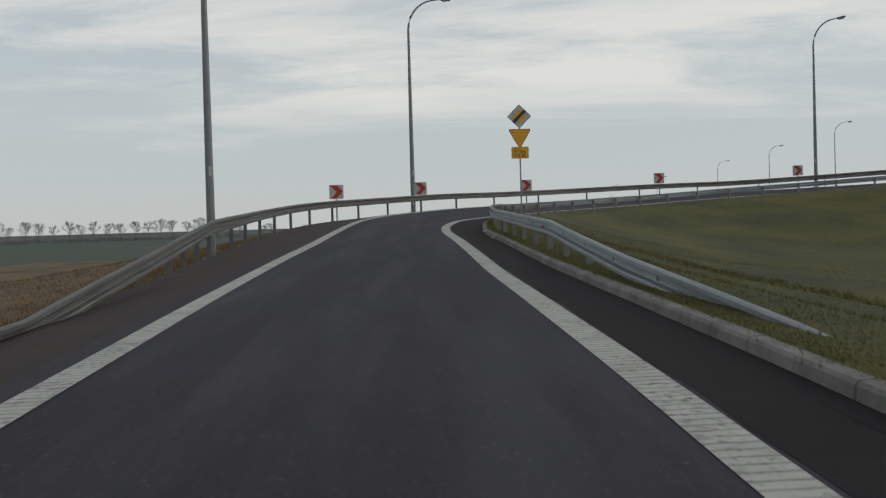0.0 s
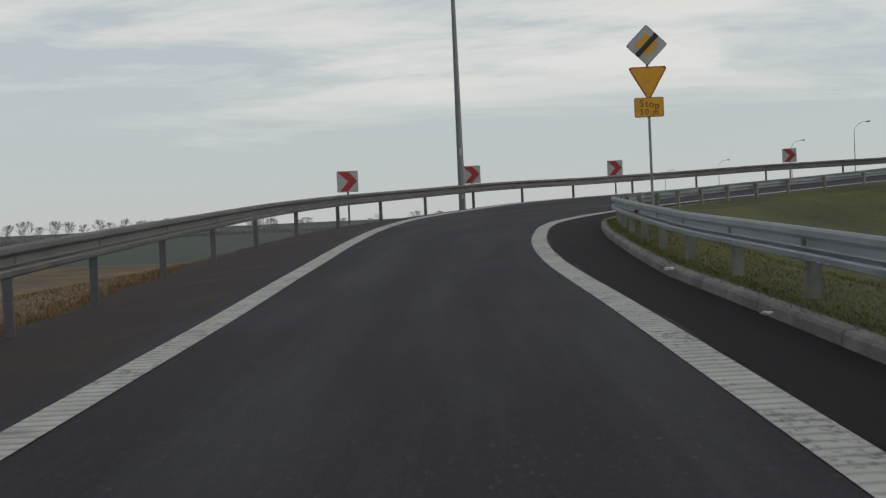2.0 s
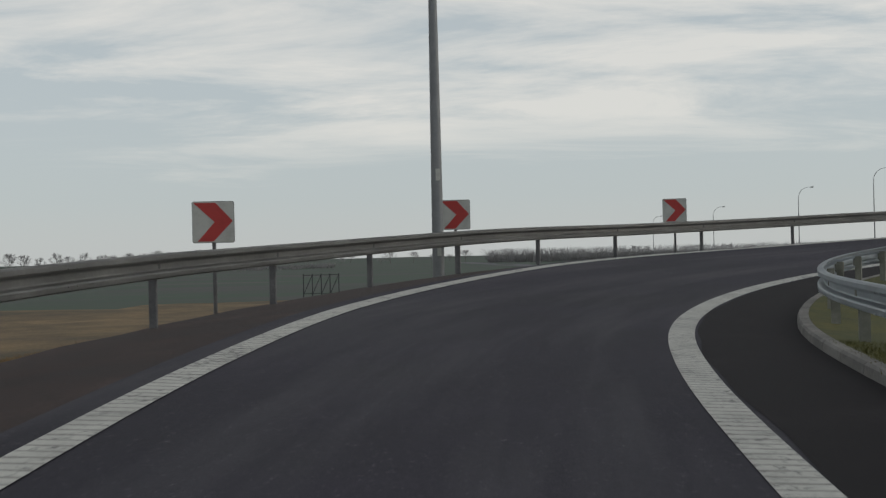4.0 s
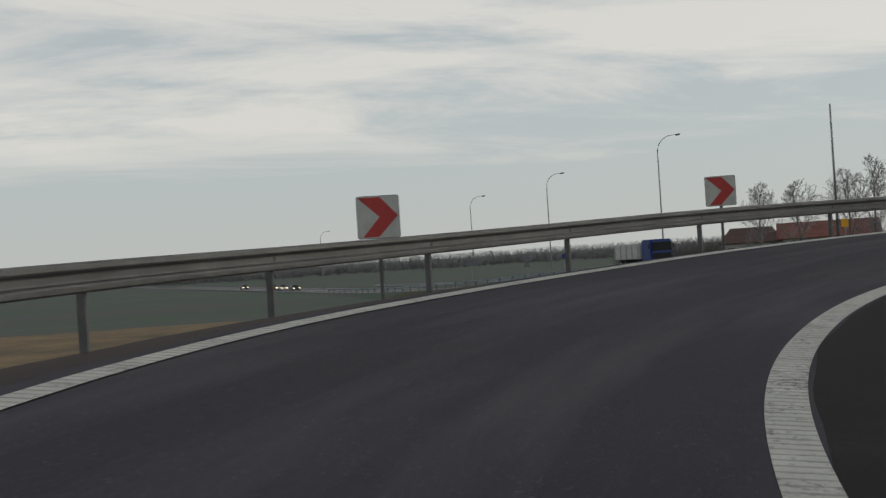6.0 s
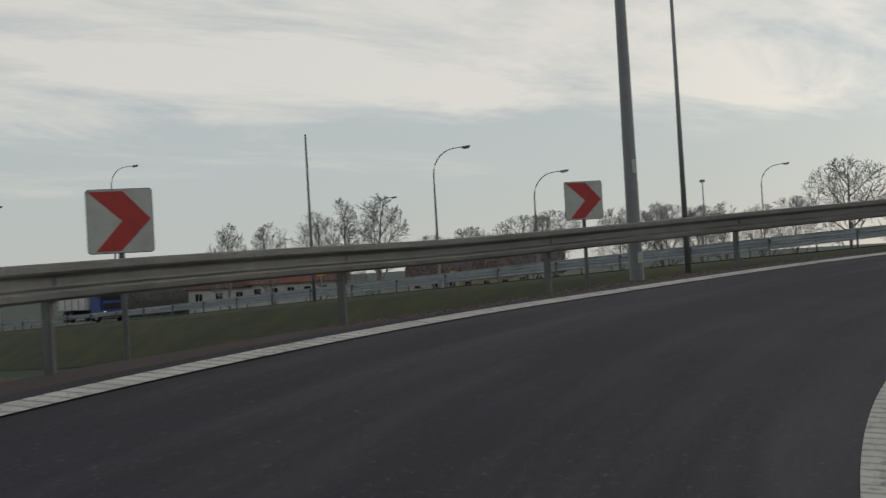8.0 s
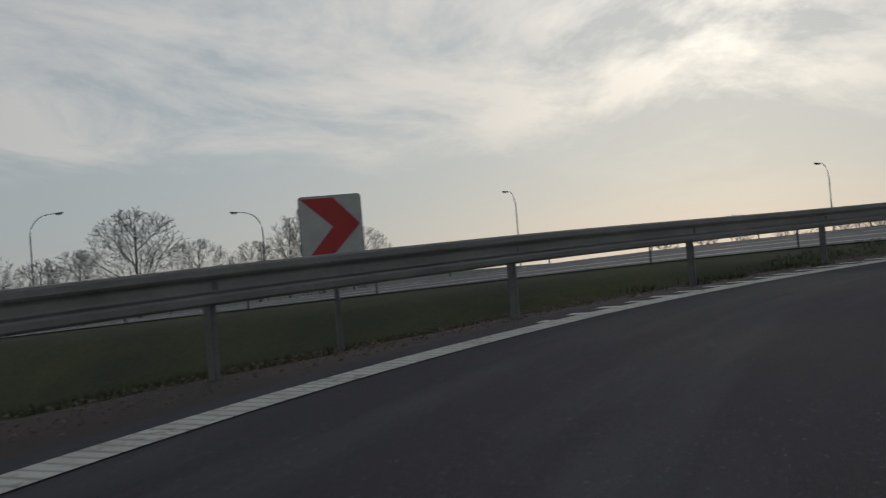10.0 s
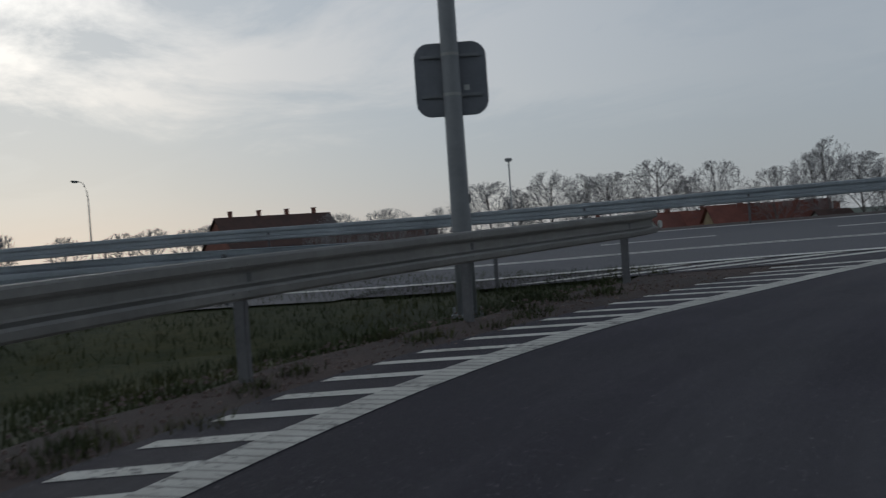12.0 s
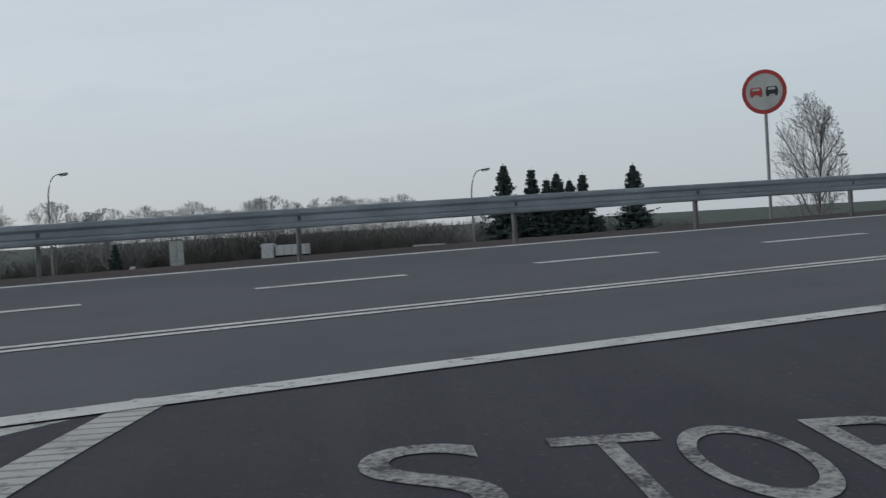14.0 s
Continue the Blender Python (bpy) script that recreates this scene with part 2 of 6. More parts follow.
dark_grass = vary(material("dark_grass", (0.05, 0.06, 0.02)), [(0.28, (0.018, 0.023, 0.010)), (0.48, (0.037, 0.044, 0.015)), (0.66, (0.063, 0.063, 0.022)), (0.8, (0.103, 0.079, 0.035))], 0.3, fine=(7, 0.5), rough=(0.9, 1.0), bump=1.0, bump_scale=14)
main_paint = vary(material("main_road_paint", (0.66, 0.65, 0.6), 0.7), [(0.24, (0.34, 0.33, 0.31)), (0.40, (0.62, 0.61, 0.57)), (0.7, (0.76, 0.75, 0.70))], 1.4, fine=(30, 0.5), rough=(0.6, 0.8), bump=0.3, bump_scale=90)


def add_streaks(m, scale, amount):
    """Long pale wear along the wheel tracks, across the road by its own coordinates."""
    nt, b = m.node_tree, m.node_tree.nodes["Principled BSDF"]
    uv = nt.nodes.new("ShaderNodeUVMap")
    mp = nt.nodes.new("ShaderNodeMapping")
    mp.inputs["Scale"].default_value = scale
    nt.links.new(uv.outputs[0], mp.inputs["Vector"])
    n = nt.nodes.new("ShaderNodeTexNoise")
    n.inputs["Scale"].default_value, n.inputs["Detail"].default_value, n.inputs["Roughness"].default_value = 1.0, 5.0, 0.6
    nt.links.new(mp.outputs[0], n.inputs["Vector"])
    rp = nt.nodes.new("ShaderNodeMapRange")
    for k, v in zip(("From Min", "From Max", "To Min", "To Max"), (0.45, 0.75, 0.0, amount)):
        rp.inputs[k].default_value = v
    nt.links.new(n.outputs["Fac"], rp.inputs["Value"])
    mx = nt.nodes.new("ShaderNodeMix")
    mx.data_type = "RGBA"
    base = next(l.from_socket for l in nt.links if l.to_socket == b.inputs["Base Color"])
    nt.links.new(rp.outputs[0], mx.inputs["Factor"])
    nt.links.new(base, mx.inputs["A"])
    mx.inputs["B"].default_value = (0.13, 0.128, 0.135, 1)
    nt.links.new(mx.outputs["Result"], b.inputs["Base Color"])


add_streaks(asphalt, (1.1, 0.09, 1.0), 0.45)


def add_wear(m, start, end, amount, colour):
    """Older, paler surfacing towards the junction, with a ragged transition."""
    nt, b = m.node_tree, m.node_tree.nodes["Principled BSDF"]
    sp_ = nt.nodes.new("ShaderNodeSeparateXYZ")
    nt.links.new(nt.nodes.new("ShaderNodeUVMap").outputs[0], sp_.inputs[0])
    n = nt.nodes.new("ShaderNodeTexNoise")
    n.inputs["Scale"].default_value, n.inputs["Detail"].default_value = 0.8, 6.0
    nt.links.new(nt.nodes.new("ShaderNodeTexCoord").outputs["Object"], n.inputs["Vector"])
    ad = nt.nodes.new("ShaderNodeMath")
    ad.operation, ad.inputs[1].default_value = "MULTIPLY_ADD", 6.0
    nt.links.new(n.outputs["Fac"], ad.inputs[0])
    nt.links.new(sp_.outputs[1], ad.inputs[2])
    rp = nt.nodes.new("ShaderNodeMapRange")
    for k, v in zip(("From Min", "From Max", "To Min", "To Max"), (start + 3, end + 3, 0.0, amount)):
        rp.inputs[k].default_value = v
    nt.links.new(ad.outputs[0], rp.inputs["Value"])
    mx = nt.nodes.new("ShaderNodeMix")
    mx.data_type = "RGBA"
    base = next(l.from_socket for l in nt.links if l.to_socket == b.inputs["Base Color"])
    nt.links.new(rp.outputs[0], mx.inputs["Factor"])
    nt.links.new(base, mx.inputs["A"])
    mx.inputs["B"].default_value = (*colour, 1)
    nt.links.new(mx.outputs["Result"], b.inputs["Base Color"])


add_wear(asphalt, 108, 119, 0.6, (0.112, 0.104, 0.118))


def scuff(m, scale, low, high, colour, amount, broad=1.3, mean=0.5):
    """Ragged spots of another colour (worn-through paint, pale stones), gathered in broader patches."""
    nt, b = m.node_tree, m.node_tree.nodes["Principled BSDF"]
    co = nt.nodes.new("ShaderNodeTexCoord").outputs["Object"]
    sums = []
    for sc, detail, weight in ((scale, 9.0, 1.0), (broad, 4.0, 0.55)):
        n = nt.nodes.new("ShaderNodeTexNoise")
        n.inputs["Scale"].default_value, n.inputs["Detail"].default_value, n.inputs["Roughness"].default_value = sc, detail, 0.72
        nt.links.new(co, n.inputs["Vector"])
        ad = nt.nodes.new("ShaderNodeMath")
        ad.operation, ad.inputs[1].default_value = "MULTIPLY_ADD", weight
        nt.links.new(n.outputs["Fac"], ad.inputs[0])
        if sums:
            nt.links.new(sums[-1], ad.inputs[2])
        else:
            ad.inputs[2].default_value = -0.55 * mean
        sums.append(ad.outputs[0])
    rp = nt.nodes.new("ShaderNodeMapRange")
    for k, v in zip(("From Min", "From Max", "To Min", "To Max"), (low, high, 0.0, amount)):
        rp.inputs[k].default_value = v
    nt.links.new(sums[-1], rp.inputs["Value"])
    mx = nt.nodes.new("ShaderNodeMix")
    mx.data_type = "RGBA"
    base = next(l.from_socket for l in nt.links if l.to_socket == b.inputs["Base Color"])
    nt.links.new(rp.outputs[0], mx.inputs["Factor"])
    nt.links.new(base, mx.inputs["A"])
    mx.inputs["B"].default_value = (*colour, 1)
    nt.links.new(mx.outputs["Result"], b.inputs["Base Color"])


scuff(asphalt, 34.0, 0.60, 0.71, (0.21, 0.20, 0.21), 0.6, 21.0)
scuff(asphalt, 48.0, 0.60, 0.72, (0.010, 0.010, 0.012), 0.6, 13.0)
scuff(main_asphalt, 30.0, 0.61, 0.74, (0.22, 0.22, 0.23), 0.5, 17.0)
scuff(main_asphalt, 45.0, 0.59, 0.70, (0.03, 0.03, 0.034), 0.6, 0.6)
scuff(ribbed, 16.0, 0.55, 0.66, (0.085, 0.08, 0.082), 0.85)
scuff(paint, 14.0, 0.56, 0.66, (0.075, 0.07, 0.074), 0.85)
scuff(main_paint, 14.0, 0.56, 0.68, (0.10, 0.098, 0.10), 0.8)
add_streaks(main_asphalt, (0.75, 0.045, 1.0), 0.6)
add_streaks(main_asphalt, (0.35, 0.3, 1.0), 0.3)

post_concrete = vary(material("pale_post", (0.3, 0.3, 0.26)), [(0.3, (0.17, 0.17, 0.145)), (0.55, (0.25, 0.25, 0.215)), (0.75, (0.34, 0.34, 0.30))], 3.0, fine=(25, 0.4), rough=(0.75, 0.9), bump=0.2, bump_scale=40)


# ---- building helpers ----
def part(name, bm, mat, parent=None, label="", smooth=False):
    me = bpy.data.meshes.new(name)
    bm.to_mesh(me)
    bm.free()
    for m in mat if isinstance(mat, (list, tuple)) else [mat]:
        me.materials.append(m)
    if smooth:
        me.polygons.foreach_set("use_smooth", [True] * len(me.polygons))
    ob = new(name, me)
    if parent:
        ob.parent = parent
    if label:
        ob["label"] = label
    return ob


def shared(name, me, parent, m):
    ob = new(name, me)
    ob.parent, ob.matrix_local = parent, m
    return ob


def empty(name, m=Matrix()):
    ob = new(name)
    ob.empty_display_size, ob.matrix_world = 0.2, m
    return ob


def box(bm, size, m=Matrix(), bevel=0.0):
    vs = bmesh.ops.create_cube(bm, size=1, matrix=m @ Matrix.Diagonal((*size, 1)))["verts"]
    if bevel:
        es = list({e for v in vs for e in v.link_edges})
        bmesh.ops.bevel(bm, geom=es, offset=bevel, segments=2, affect="EDGES")
    return bm


def tube(bm, points, radii, sides=8, caps=True):
    rings = []
    for i, (p, r) in enumerate(zip(points, radii)):
        a, b = Vector(points[max(i - 1, 0)]), Vector(points[min(i + 1, len(points) - 1)])
        d = (b - a).normalized()
        side = d.cross(Vector((0, 0, 1)) if abs(d.z) < 0.95 else Vector((1, 0, 0))).normalized()
        up = side.cross(d)
        rings.append([bm.verts.new(Vector(p) + r * (math.cos(k) * side + math.sin(k) * up)) for k in (2 * math.pi * n / sides for n in range(sides))])
    for r0, r1 in zip(rings, rings[1:]):
        for k in range(sides):
            bm.faces.new((r0[k], r0[(k + 1) % sides], r1[(k + 1) % sides], r1[k]))
    if caps:
        bm.faces.new(rings[0][::-1])
        bm.faces.new(rings[-1])
    return bm


def grid_mesh(name, rows, mat, uv=None, parent=None):
    """A mesh from a grid of points, row by row."""
    a = np.asarray(rows, float)
    n, k = a.shape[:2]
    idx = np.arange(n * k).reshape(n, k)
    quads = np.stack([idx[:-1, :-1], idx[:-1, 1:], idx[1:, 1:], idx[1:, :-1]], -1).reshape(-1, 4)
    me = bpy.data.meshes.new(name)
    me.from_pydata(a.reshape(-1, 3).tolist(), [], quads.tolist())
    me.update()
    me.materials.append(mat)
    if me.polygons and me.polygons[len(me.polygons) // 2].normal.z < 0:
        me.flip_normals()
    me.polygons.foreach_set("use_smooth", [True] * len(me.polygons))
    if uv is not None:
        layer = me.uv_layers.new(name="UVMap")
        flat = np.asarray(uv, float).reshape(-1, 2)
        loops = np.empty(len(me.loops), int)
        me.loops.foreach_get("vertex_index", loops)
        layer.data.foreach_set("uv", flat[loops].ravel())
    ob = new(name, me)
    if parent:
        ob.parent = parent
    return ob


def spline(ctrl, step=0.5):
    """Catmull-Rom through the control points, resampled at even steps."""
    c = np.asarray(ctrl, float)
    c = np.vstack([2 * c[0] - c[1], c, 2 * c[-1] - c[-2]])
    out = []
    for p0, p1, p2, p3 in zip(c, c[1:], c[2:], c[3:]):
        for u in np.linspace(0, 1, 24, endpoint=False):
            out.append(0.5 * (2 * p1 + (p2 - p0) * u + (2 * p0 - 5 * p1 + 4 * p2 - p3) * u * u + (3 * p1 - p0 - 3 * p2 + p3) * u**3))
    out = np.array(out + [c[-2]])
    s = np.r_[0, np.cumsum(np.linalg.norm(np.diff(out[:, :2], axis=0), axis=1))]
    even = np.linspace(0, s[-1], max(2, int(s[-1] / step) + 1))
    return np.stack([np.interp(even, s, out[:, k]) for k in range(out.shape[1])], 1)


# ---- plan: the ramp's axis (x, y, road height), its lines and rails ----
AXIS = spline([(0.97, -60, -2.097), (0.58, -36, -1.717), (0.29, -18, -1.437), (0.1, -6, -1.247), (0, 0, -1.147), (-0.08, 6.04, -0.976), (-0.08, 11.91, -0.864),
               (0, 17.89, -0.740), (0.15, 23.8, -0.573), (0.32, 29.96, -0.367), (0.45, 35.92, -0.166), (0.77, 42.07, 0.035), (1.62, 47.82, 0.197), (3.26, 53.49, 0.316),
               (6.06, 59.15, 0.479), (9.48, 63.88, 0.653), (14, 67.93, 0.869), (19.4, 70.57, 1.168), (24.98, 71.66, 1.411), (31.12, 71.33, 1.686), (36.97, 69.77, 1.931),
               (42.1, 66.88, 2.123), (46.29, 62.67, 2.301), (49.45, 57.64, 2.392), (52.53, 52.49, 2.448), (55.6, 47.4, 2.478)], 0.5)
A_T = np.gradient(AXIS[:, :2], axis=0)
A_T /= np.linalg.norm(A_T, axis=1, keepdims=True)
A_N = np.c_[-A_T[:, 1], A_T[:, 0]]
A_S = np.r_[0, np.cumsum(np.linalg.norm(np.diff(AXIS[:, :2], axis=0), axis=1))]
A_S -= A_S[int(np.argmin(np.hypot(AXIS[:, 0], AXIS[:, 1])))]


def crossfall(s):
    return np.interp(s, [0.0, 15.0, 20.0, 30.0, 40.0, 42.0, 52.0, 60.0, 62.0, 68.0, 76.0, 80.0, 86.0, 94.0, 95.0, 102.0, 108.0, 110.0, 118.0, 125.0], [-0.0191, -0.0173, -0.0163, -0.0042, 0.0083, 0.0164, 0.0565, 0.0712, 0.0735, 0.0712, 0.0755, 0.0739, 0.0635, 0.045, 0.0436, 0.0238, 0.0104, 0.0137, 0.025, 0.0333])


def near_axis(xy):
    """Distance along, distance to the left and road height for points in the plan."""
    xy = np.asarray(xy, float).reshape(-1, 2)
    i = np.concatenate([((c[:, None] - AXIS[None, :, :2]) ** 2).sum(-1).argmin(1) for c in np.array_split(xy, max(1, len(xy) // 4000))])
    off = xy - AXIS[i, :2]
    s = A_S[i] + (off * A_T[i]).sum(1)
    d = np.sign((off * A_N[i]).sum(1)) * np.linalg.norm(off, axis=1)
    return s, d, np.interp(s, A_S, AXIS[:, 2])


def table(*pairs):
    """An offset from the axis by distance along it, smoothed."""
    s = np.arange(-60, 124, 0.5)
    d = np.interp(s, *zip(*pairs))
    for _ in range(3):
        d = np.convolve(np.pad(d, 3, mode="edge"), np.ones(7) / 7, "valid")
    return s, d


LEFT_LINE = table((-60, 2.16), (0, 2.23), (6, 2.23), (8.3, 2.24), (14.6, 2.38), (16, 2.41), (19.8, 2.46), (24, 2.47), (31.5, 2.32), (37, 2.26), (40, 2.30), (43, 2.36), (46, 2.60), (48, 2.75), (52.2, 3.24), (55.5, 3.61), (57, 3.75), (60, 4.03), (62, 4.23), (65.2, 4.52), (67.7, 4.45), (72.1, 4.25), (74.8, 4.11), (77.7, 3.75), (82, 3.37), (87.5, 3.24), (89.7, 3.07), (93, 2.78), (95.1, 2.58), (98, 2.39), (101, 2.32), (104, 2.27), (107.2, 2.34), (110.3, 2.17), (113.8, 1.84), (115.8, 1.51), (117.4, 1.21), (118.3, 0.93), (120, 0.41))
RIGHT_LINE = table((-60, -1.69), (2, -1.63), (3.8, -1.62), (7, -1.72), (12, -1.75), (16, -1.72), (18.3, -1.66), (24, -1.58), (30.1, -1.40), (36.2, -1.22), (39.2, -1.27), (42, -1.34), (45, -1.34), (48, -1.21), (52, -1.01), (55.2, -0.88), (59, -0.77), (62, -0.77), (65, -0.77), (68, -0.75), (70.6, -0.71), (72, -0.79), (73.7, -0.82), (76, -0.79), (80, -0.88), (95, -1.44), (105, -2.14), (112, -3.34), (118, -5.74), (124, -8.74))


def kerb_out(s):
    """How much further the kerb stands from the edge line round the bend."""
    return np.interp(s, [22, 32.5, 35, 38.5, 46, 100], [0, 0.05, 0.2, 0.33, 0.4, 0.4])


def ramp_z(s, d):
    """Road height; near the junction it runs smoothly into the main road's plane."""
    s, d = np.broadcast_arrays(np.asarray(s, float), np.asarray(d, float))
    edge = np.interp(s, *LEFT_LINE) + 0.3
    z = np.interp(s, A_S, AXIS[:, 2]) + crossfall(s) * np.clip(d, -6, edge) - np.interp(s, [82, 96], [0.075, 0.0]) * np.clip(d - edge, 0, 4)
    if s.size and s.max() > 104:
        xy = np.stack([np.interp(s, A_S, AXIS[:, k]) + d * np.interp(s, A_S, A_N[:, k]) for k in (0, 1)], -1).reshape(-1, 2)
        ms, w, zm = near_main(xy)
        plane = (zm + main_tilt(ms) * np.clip(w, -2, 13)).reshape(s.shape) - 0.004
        k = np.clip((w.reshape(s.shape) + 6.0) / 5.0, 0, 1) * np.clip((s - 104) / 4, 0, 1) * (np.abs(d) < 12)
        z = z + (plane - z) * k * k * (3 - 2 * k)
    return z


def on_ramp(s, d, up=0.0):
    s, d = np.broadcast_arrays(np.asarray(s, float), np.asarray(d, float))
    p = np.stack([np.interp(s, A_S, AXIS[:, k]) + d * np.interp(s, A_S, A_N[:, k]) for k in (0, 1)], -1)
    return np.concatenate([p, (ramp_z(s, d) + up)[..., None]], -1)


def offsets(ctrl):
    s, d, _ = near_axis(spline(ctrl, 0.5))
    o = np.argsort(s)
    return s[o], d[o]


RAIL = offsets([(-4.10, 8.07), (-4.12, 13.12), (-4.15, 18.16), (-4.16, 23.20), (-4.18, 28.20), (-4.19, 33.16), (-4.19, 38.25), (-4.00, 43.60), (-3.41, 49.11), (-2.16, 54.67), (-0.14, 60.12), (2.76, 65.14),
                (6.54, 69.92), (11.76, 73.63), (17.55, 76.01), (23.73, 77.40), (29.78, 76.83), (35.16, 74.39), (40.34, 71.84), (45.37, 68.90), (49.43, 64.83), (53.23, 59.87), (53.89, 58.96)])


def d_at(curve, s):
    return np.interp(s, *curve)


# main road: near edge line, with widths measured across it to the far side
MAIN = spline([(24, -170, 0.624), (20, -100, 1.924), (18, -40, 2.824), (18, -6, 3.074), (22.3, 14.5, 3.074), (31, 28.8, 2.974), (42, 42.4, 2.784), (48.5, 50.5, 2.674), (52.14, 54.9, 2.604), (54.4, 57.8, 2.554), (56.6, 61.5, 2.474), (58, 66, 2.50), (58.6, 74, 2.33), (58.2, 92, 1.68), (57.6, 124, 0.38), (56.8, 157, -1.02), (55, 227, -3.400), (53, 300, -4.050), (45, 500, -4.100), (30, 760, -4.100)], 1.0)
M_T = np.gradient(MAIN[:, :2], axis=0)
M_T /= np.linalg.norm(M_T, axis=1, keepdims=True)
M_N = np.c_[M_T[:, 1], -M_T[:, 0]]
M_S = np.r_[0, np.cumsum(np.linalg.norm(np.diff(MAIN[:, :2], axis=0), axis=1))]
M_FAR = 10.70
JOIN = float(M_S[np.linalg.norm(MAIN[:, :2] - (52.14, 54.9), axis=1).argmin()])


def main_tilt(s):
    return np.interp(s, [JOIN - 40, JOIN - 10, JOIN + 8, JOIN + 45], [0.0401, 0.0401, 0.0401, 0.0])


def near_main(xy):
    xy = np.asarray(xy, float).reshape(-1, 2)
    i = np.concatenate([((c[:, None] - MAIN[None, :, :2]) ** 2).sum(-1).argmin(1) for c in np.array_split(xy, max(1, len(xy) // 2000))])
    off = xy - MAIN[i, :2]
    along = M_S[i] + np.clip((off * M_T[i]).sum(1), -1.5, 1.5)
    w = np.where(np.abs((off * M_T[i]).sum(1)) < 1.2, (off * M_N[i]).sum(1), np.sign((off * M_N[i]).sum(1)) * np.linalg.norm(off, axis=1))
    return along, w, np.interp(along, M_S, MAIN[:, 2])


def on_main(s, w, up=0.0):
    s, w = np.broadcast_arrays(np.asarray(s, float), np.asarray(w, float))
    p = np.stack([np.interp(s, M_S, MAIN[:, k]) + w * np.interp(s, M_S, M_N[:, k]) for k in (0, 1)], -1)
    z = np.interp(s, M_S, MAIN[:, 2]) + main_tilt(s) * np.clip(w, -2, 13) + up
    return np.concatenate([p, z[..., None]], -1)


# ---- ground ----
FIELD = -4.3


def ground_z(xy):
    xy = np.asarray(xy, float).reshape(-1, 2)
    s, d, zr = near_axis(xy)
    edge_l = d_at(RAIL, s) + 0.4
    edge_r = -d_at(RIGHT_LINE, s) + 1.12 + kerb_out(s)
    base = ramp_z(s, d) - 0.06
    beyond = np.maximum(d - edge_l, 0)
    left = base - 0.12 * (beyond > 0) - (lambda g: g * (0.14 * np.minimum(beyond, 16) + 0.42 * np.maximum(beyond - 16, 0)) + (1 - g) * (0.10 * np.minimum(beyond, 7) + 0.5 * np.maximum(beyond - 7, 0)))(np.clip((94 - s) / 12, 0, 1))
    inner = np.maximum(-d - edge_r, 0)
    dip = np.clip(inner - 2.0, 0, None)
    right = ramp_z(s, -edge_r) - 0.08 + 0.12 * np.clip(inner - 1.2, 0, 1) - 2.3 * (1 - np.exp(-dip / 6.0)) - 0.06 * np.maximum(dip - 25, 0)
    z1 = np.where(d > 0, left, np.where(inner > 0, right, base))
    z1 = np.where((s > A_S[-1] - 2) | (s < A_S[0] + 1), np.minimum(z1, base - 0.3), z1)
    ms, w, zm = near_main(xy)
    over = np.maximum(np.maximum(-w - 1.6, w - M_FAR - 1.7), 0)
    z2 = zm + main_tilt(ms) * np.clip(w, -2, 13) - 0.06 - (0.14 * np.minimum(over, 2.5) + 0.5 * np.maximum(over - 2.5, 0))
    z1 = np.where(over <= 0.3, np.minimum(z1, z2 - 0.02), z1)
    und = np.array([0.35 * noise.noise((x * 0.03, y * 0.03, 0.0)) + 0.12 * noise.noise((x * 0.2, y * 0.2, 3.0)) for x, y in xy])
    far = np.hypot(xy[:, 0] - 25, xy[:, 1] - 40)
    rise = 3.5 * np.exp(-((xy[:, 0] - 147) ** 2 + (xy[:, 1] + 91) ** 2) / 50.0**2)
    z = np.maximum(np.maximum(z1, z2), FIELD + rise + und * np.clip(far / 40, 0.3, 1))
    rough_zone = np.where(((d > 0) & (beyond > 0.3)) | (inner > 0.6), 1.0, 0.0) * np.where(over > 0.3, 1.0, 0.0)
    hump = np.array([0.55 * noise.noise((x * 0.085 + 3.1, y * 0.085, 5.0)) for x, y in xy]) * np.clip((inner - 2.5) / 5.0, 0, 1) * (over > 0.3) * (far < 90)
    return z + rough_zone * 0.25 * und + hump


def ground_at(x, y):
    return float(ground_z([(x, y)])[0])


def spread(lo, hi, step, reach):
    fine = list(np.arange(lo, hi + 0.01, step))
    out, k = [], step
    while not out or out[-1] < reach:
        k *= 1.28
        out.append((out[-1] if out else 0) + k)
    return np.array([lo - v for v in out[::-1]] + fine + [hi + v for v in out])


gx, gy = spread(-26, 82, 0.9, 2600), spread(-22, 128, 0.9, 2600)
GX, GY = np.meshgrid(gx, gy)
GZ = ground_z(np.c_[GX.ravel(), GY.ravel()]).reshape(GX.shape)
ground = grid_mesh("ground", np.stack([GX, GY, GZ], -1), grass)
for m in (dry_grass, hazy_field, dark_grass):
    ground.data.materials.append(m)
cx, cy = ((gx[:-1] + gx[1:]) / 2), ((gy[:-1] + gy[1:]) / 2)
CX, CY = np.meshgrid(cx, cy)
fs, fd, _ = near_axis(np.c_[CX.ravel(), CY.ravel()])
wob = np.array([noise.noise((x * 0.05, y * 0.05, 8.0)) for x, y in zip(CX.ravel(), CY.ravel())])
beyond_rail = fd - d_at(RAIL, fs)
kind = np.where((beyond_rail > 0.8 + 0.5 * wob) & ((fs < 82 + 4 * wob) | (CY.ravel() > 112 + 8 * wob)) & (CX.ravel() < 48 + 5 * wob) & (fd < 116 + 14 * wob), 1, 0)
kind = np.where((np.hypot(CX.ravel() - 25, CY.ravel() - 40) > 105 + 30 * wob) & (kind == 0), 2, kind)
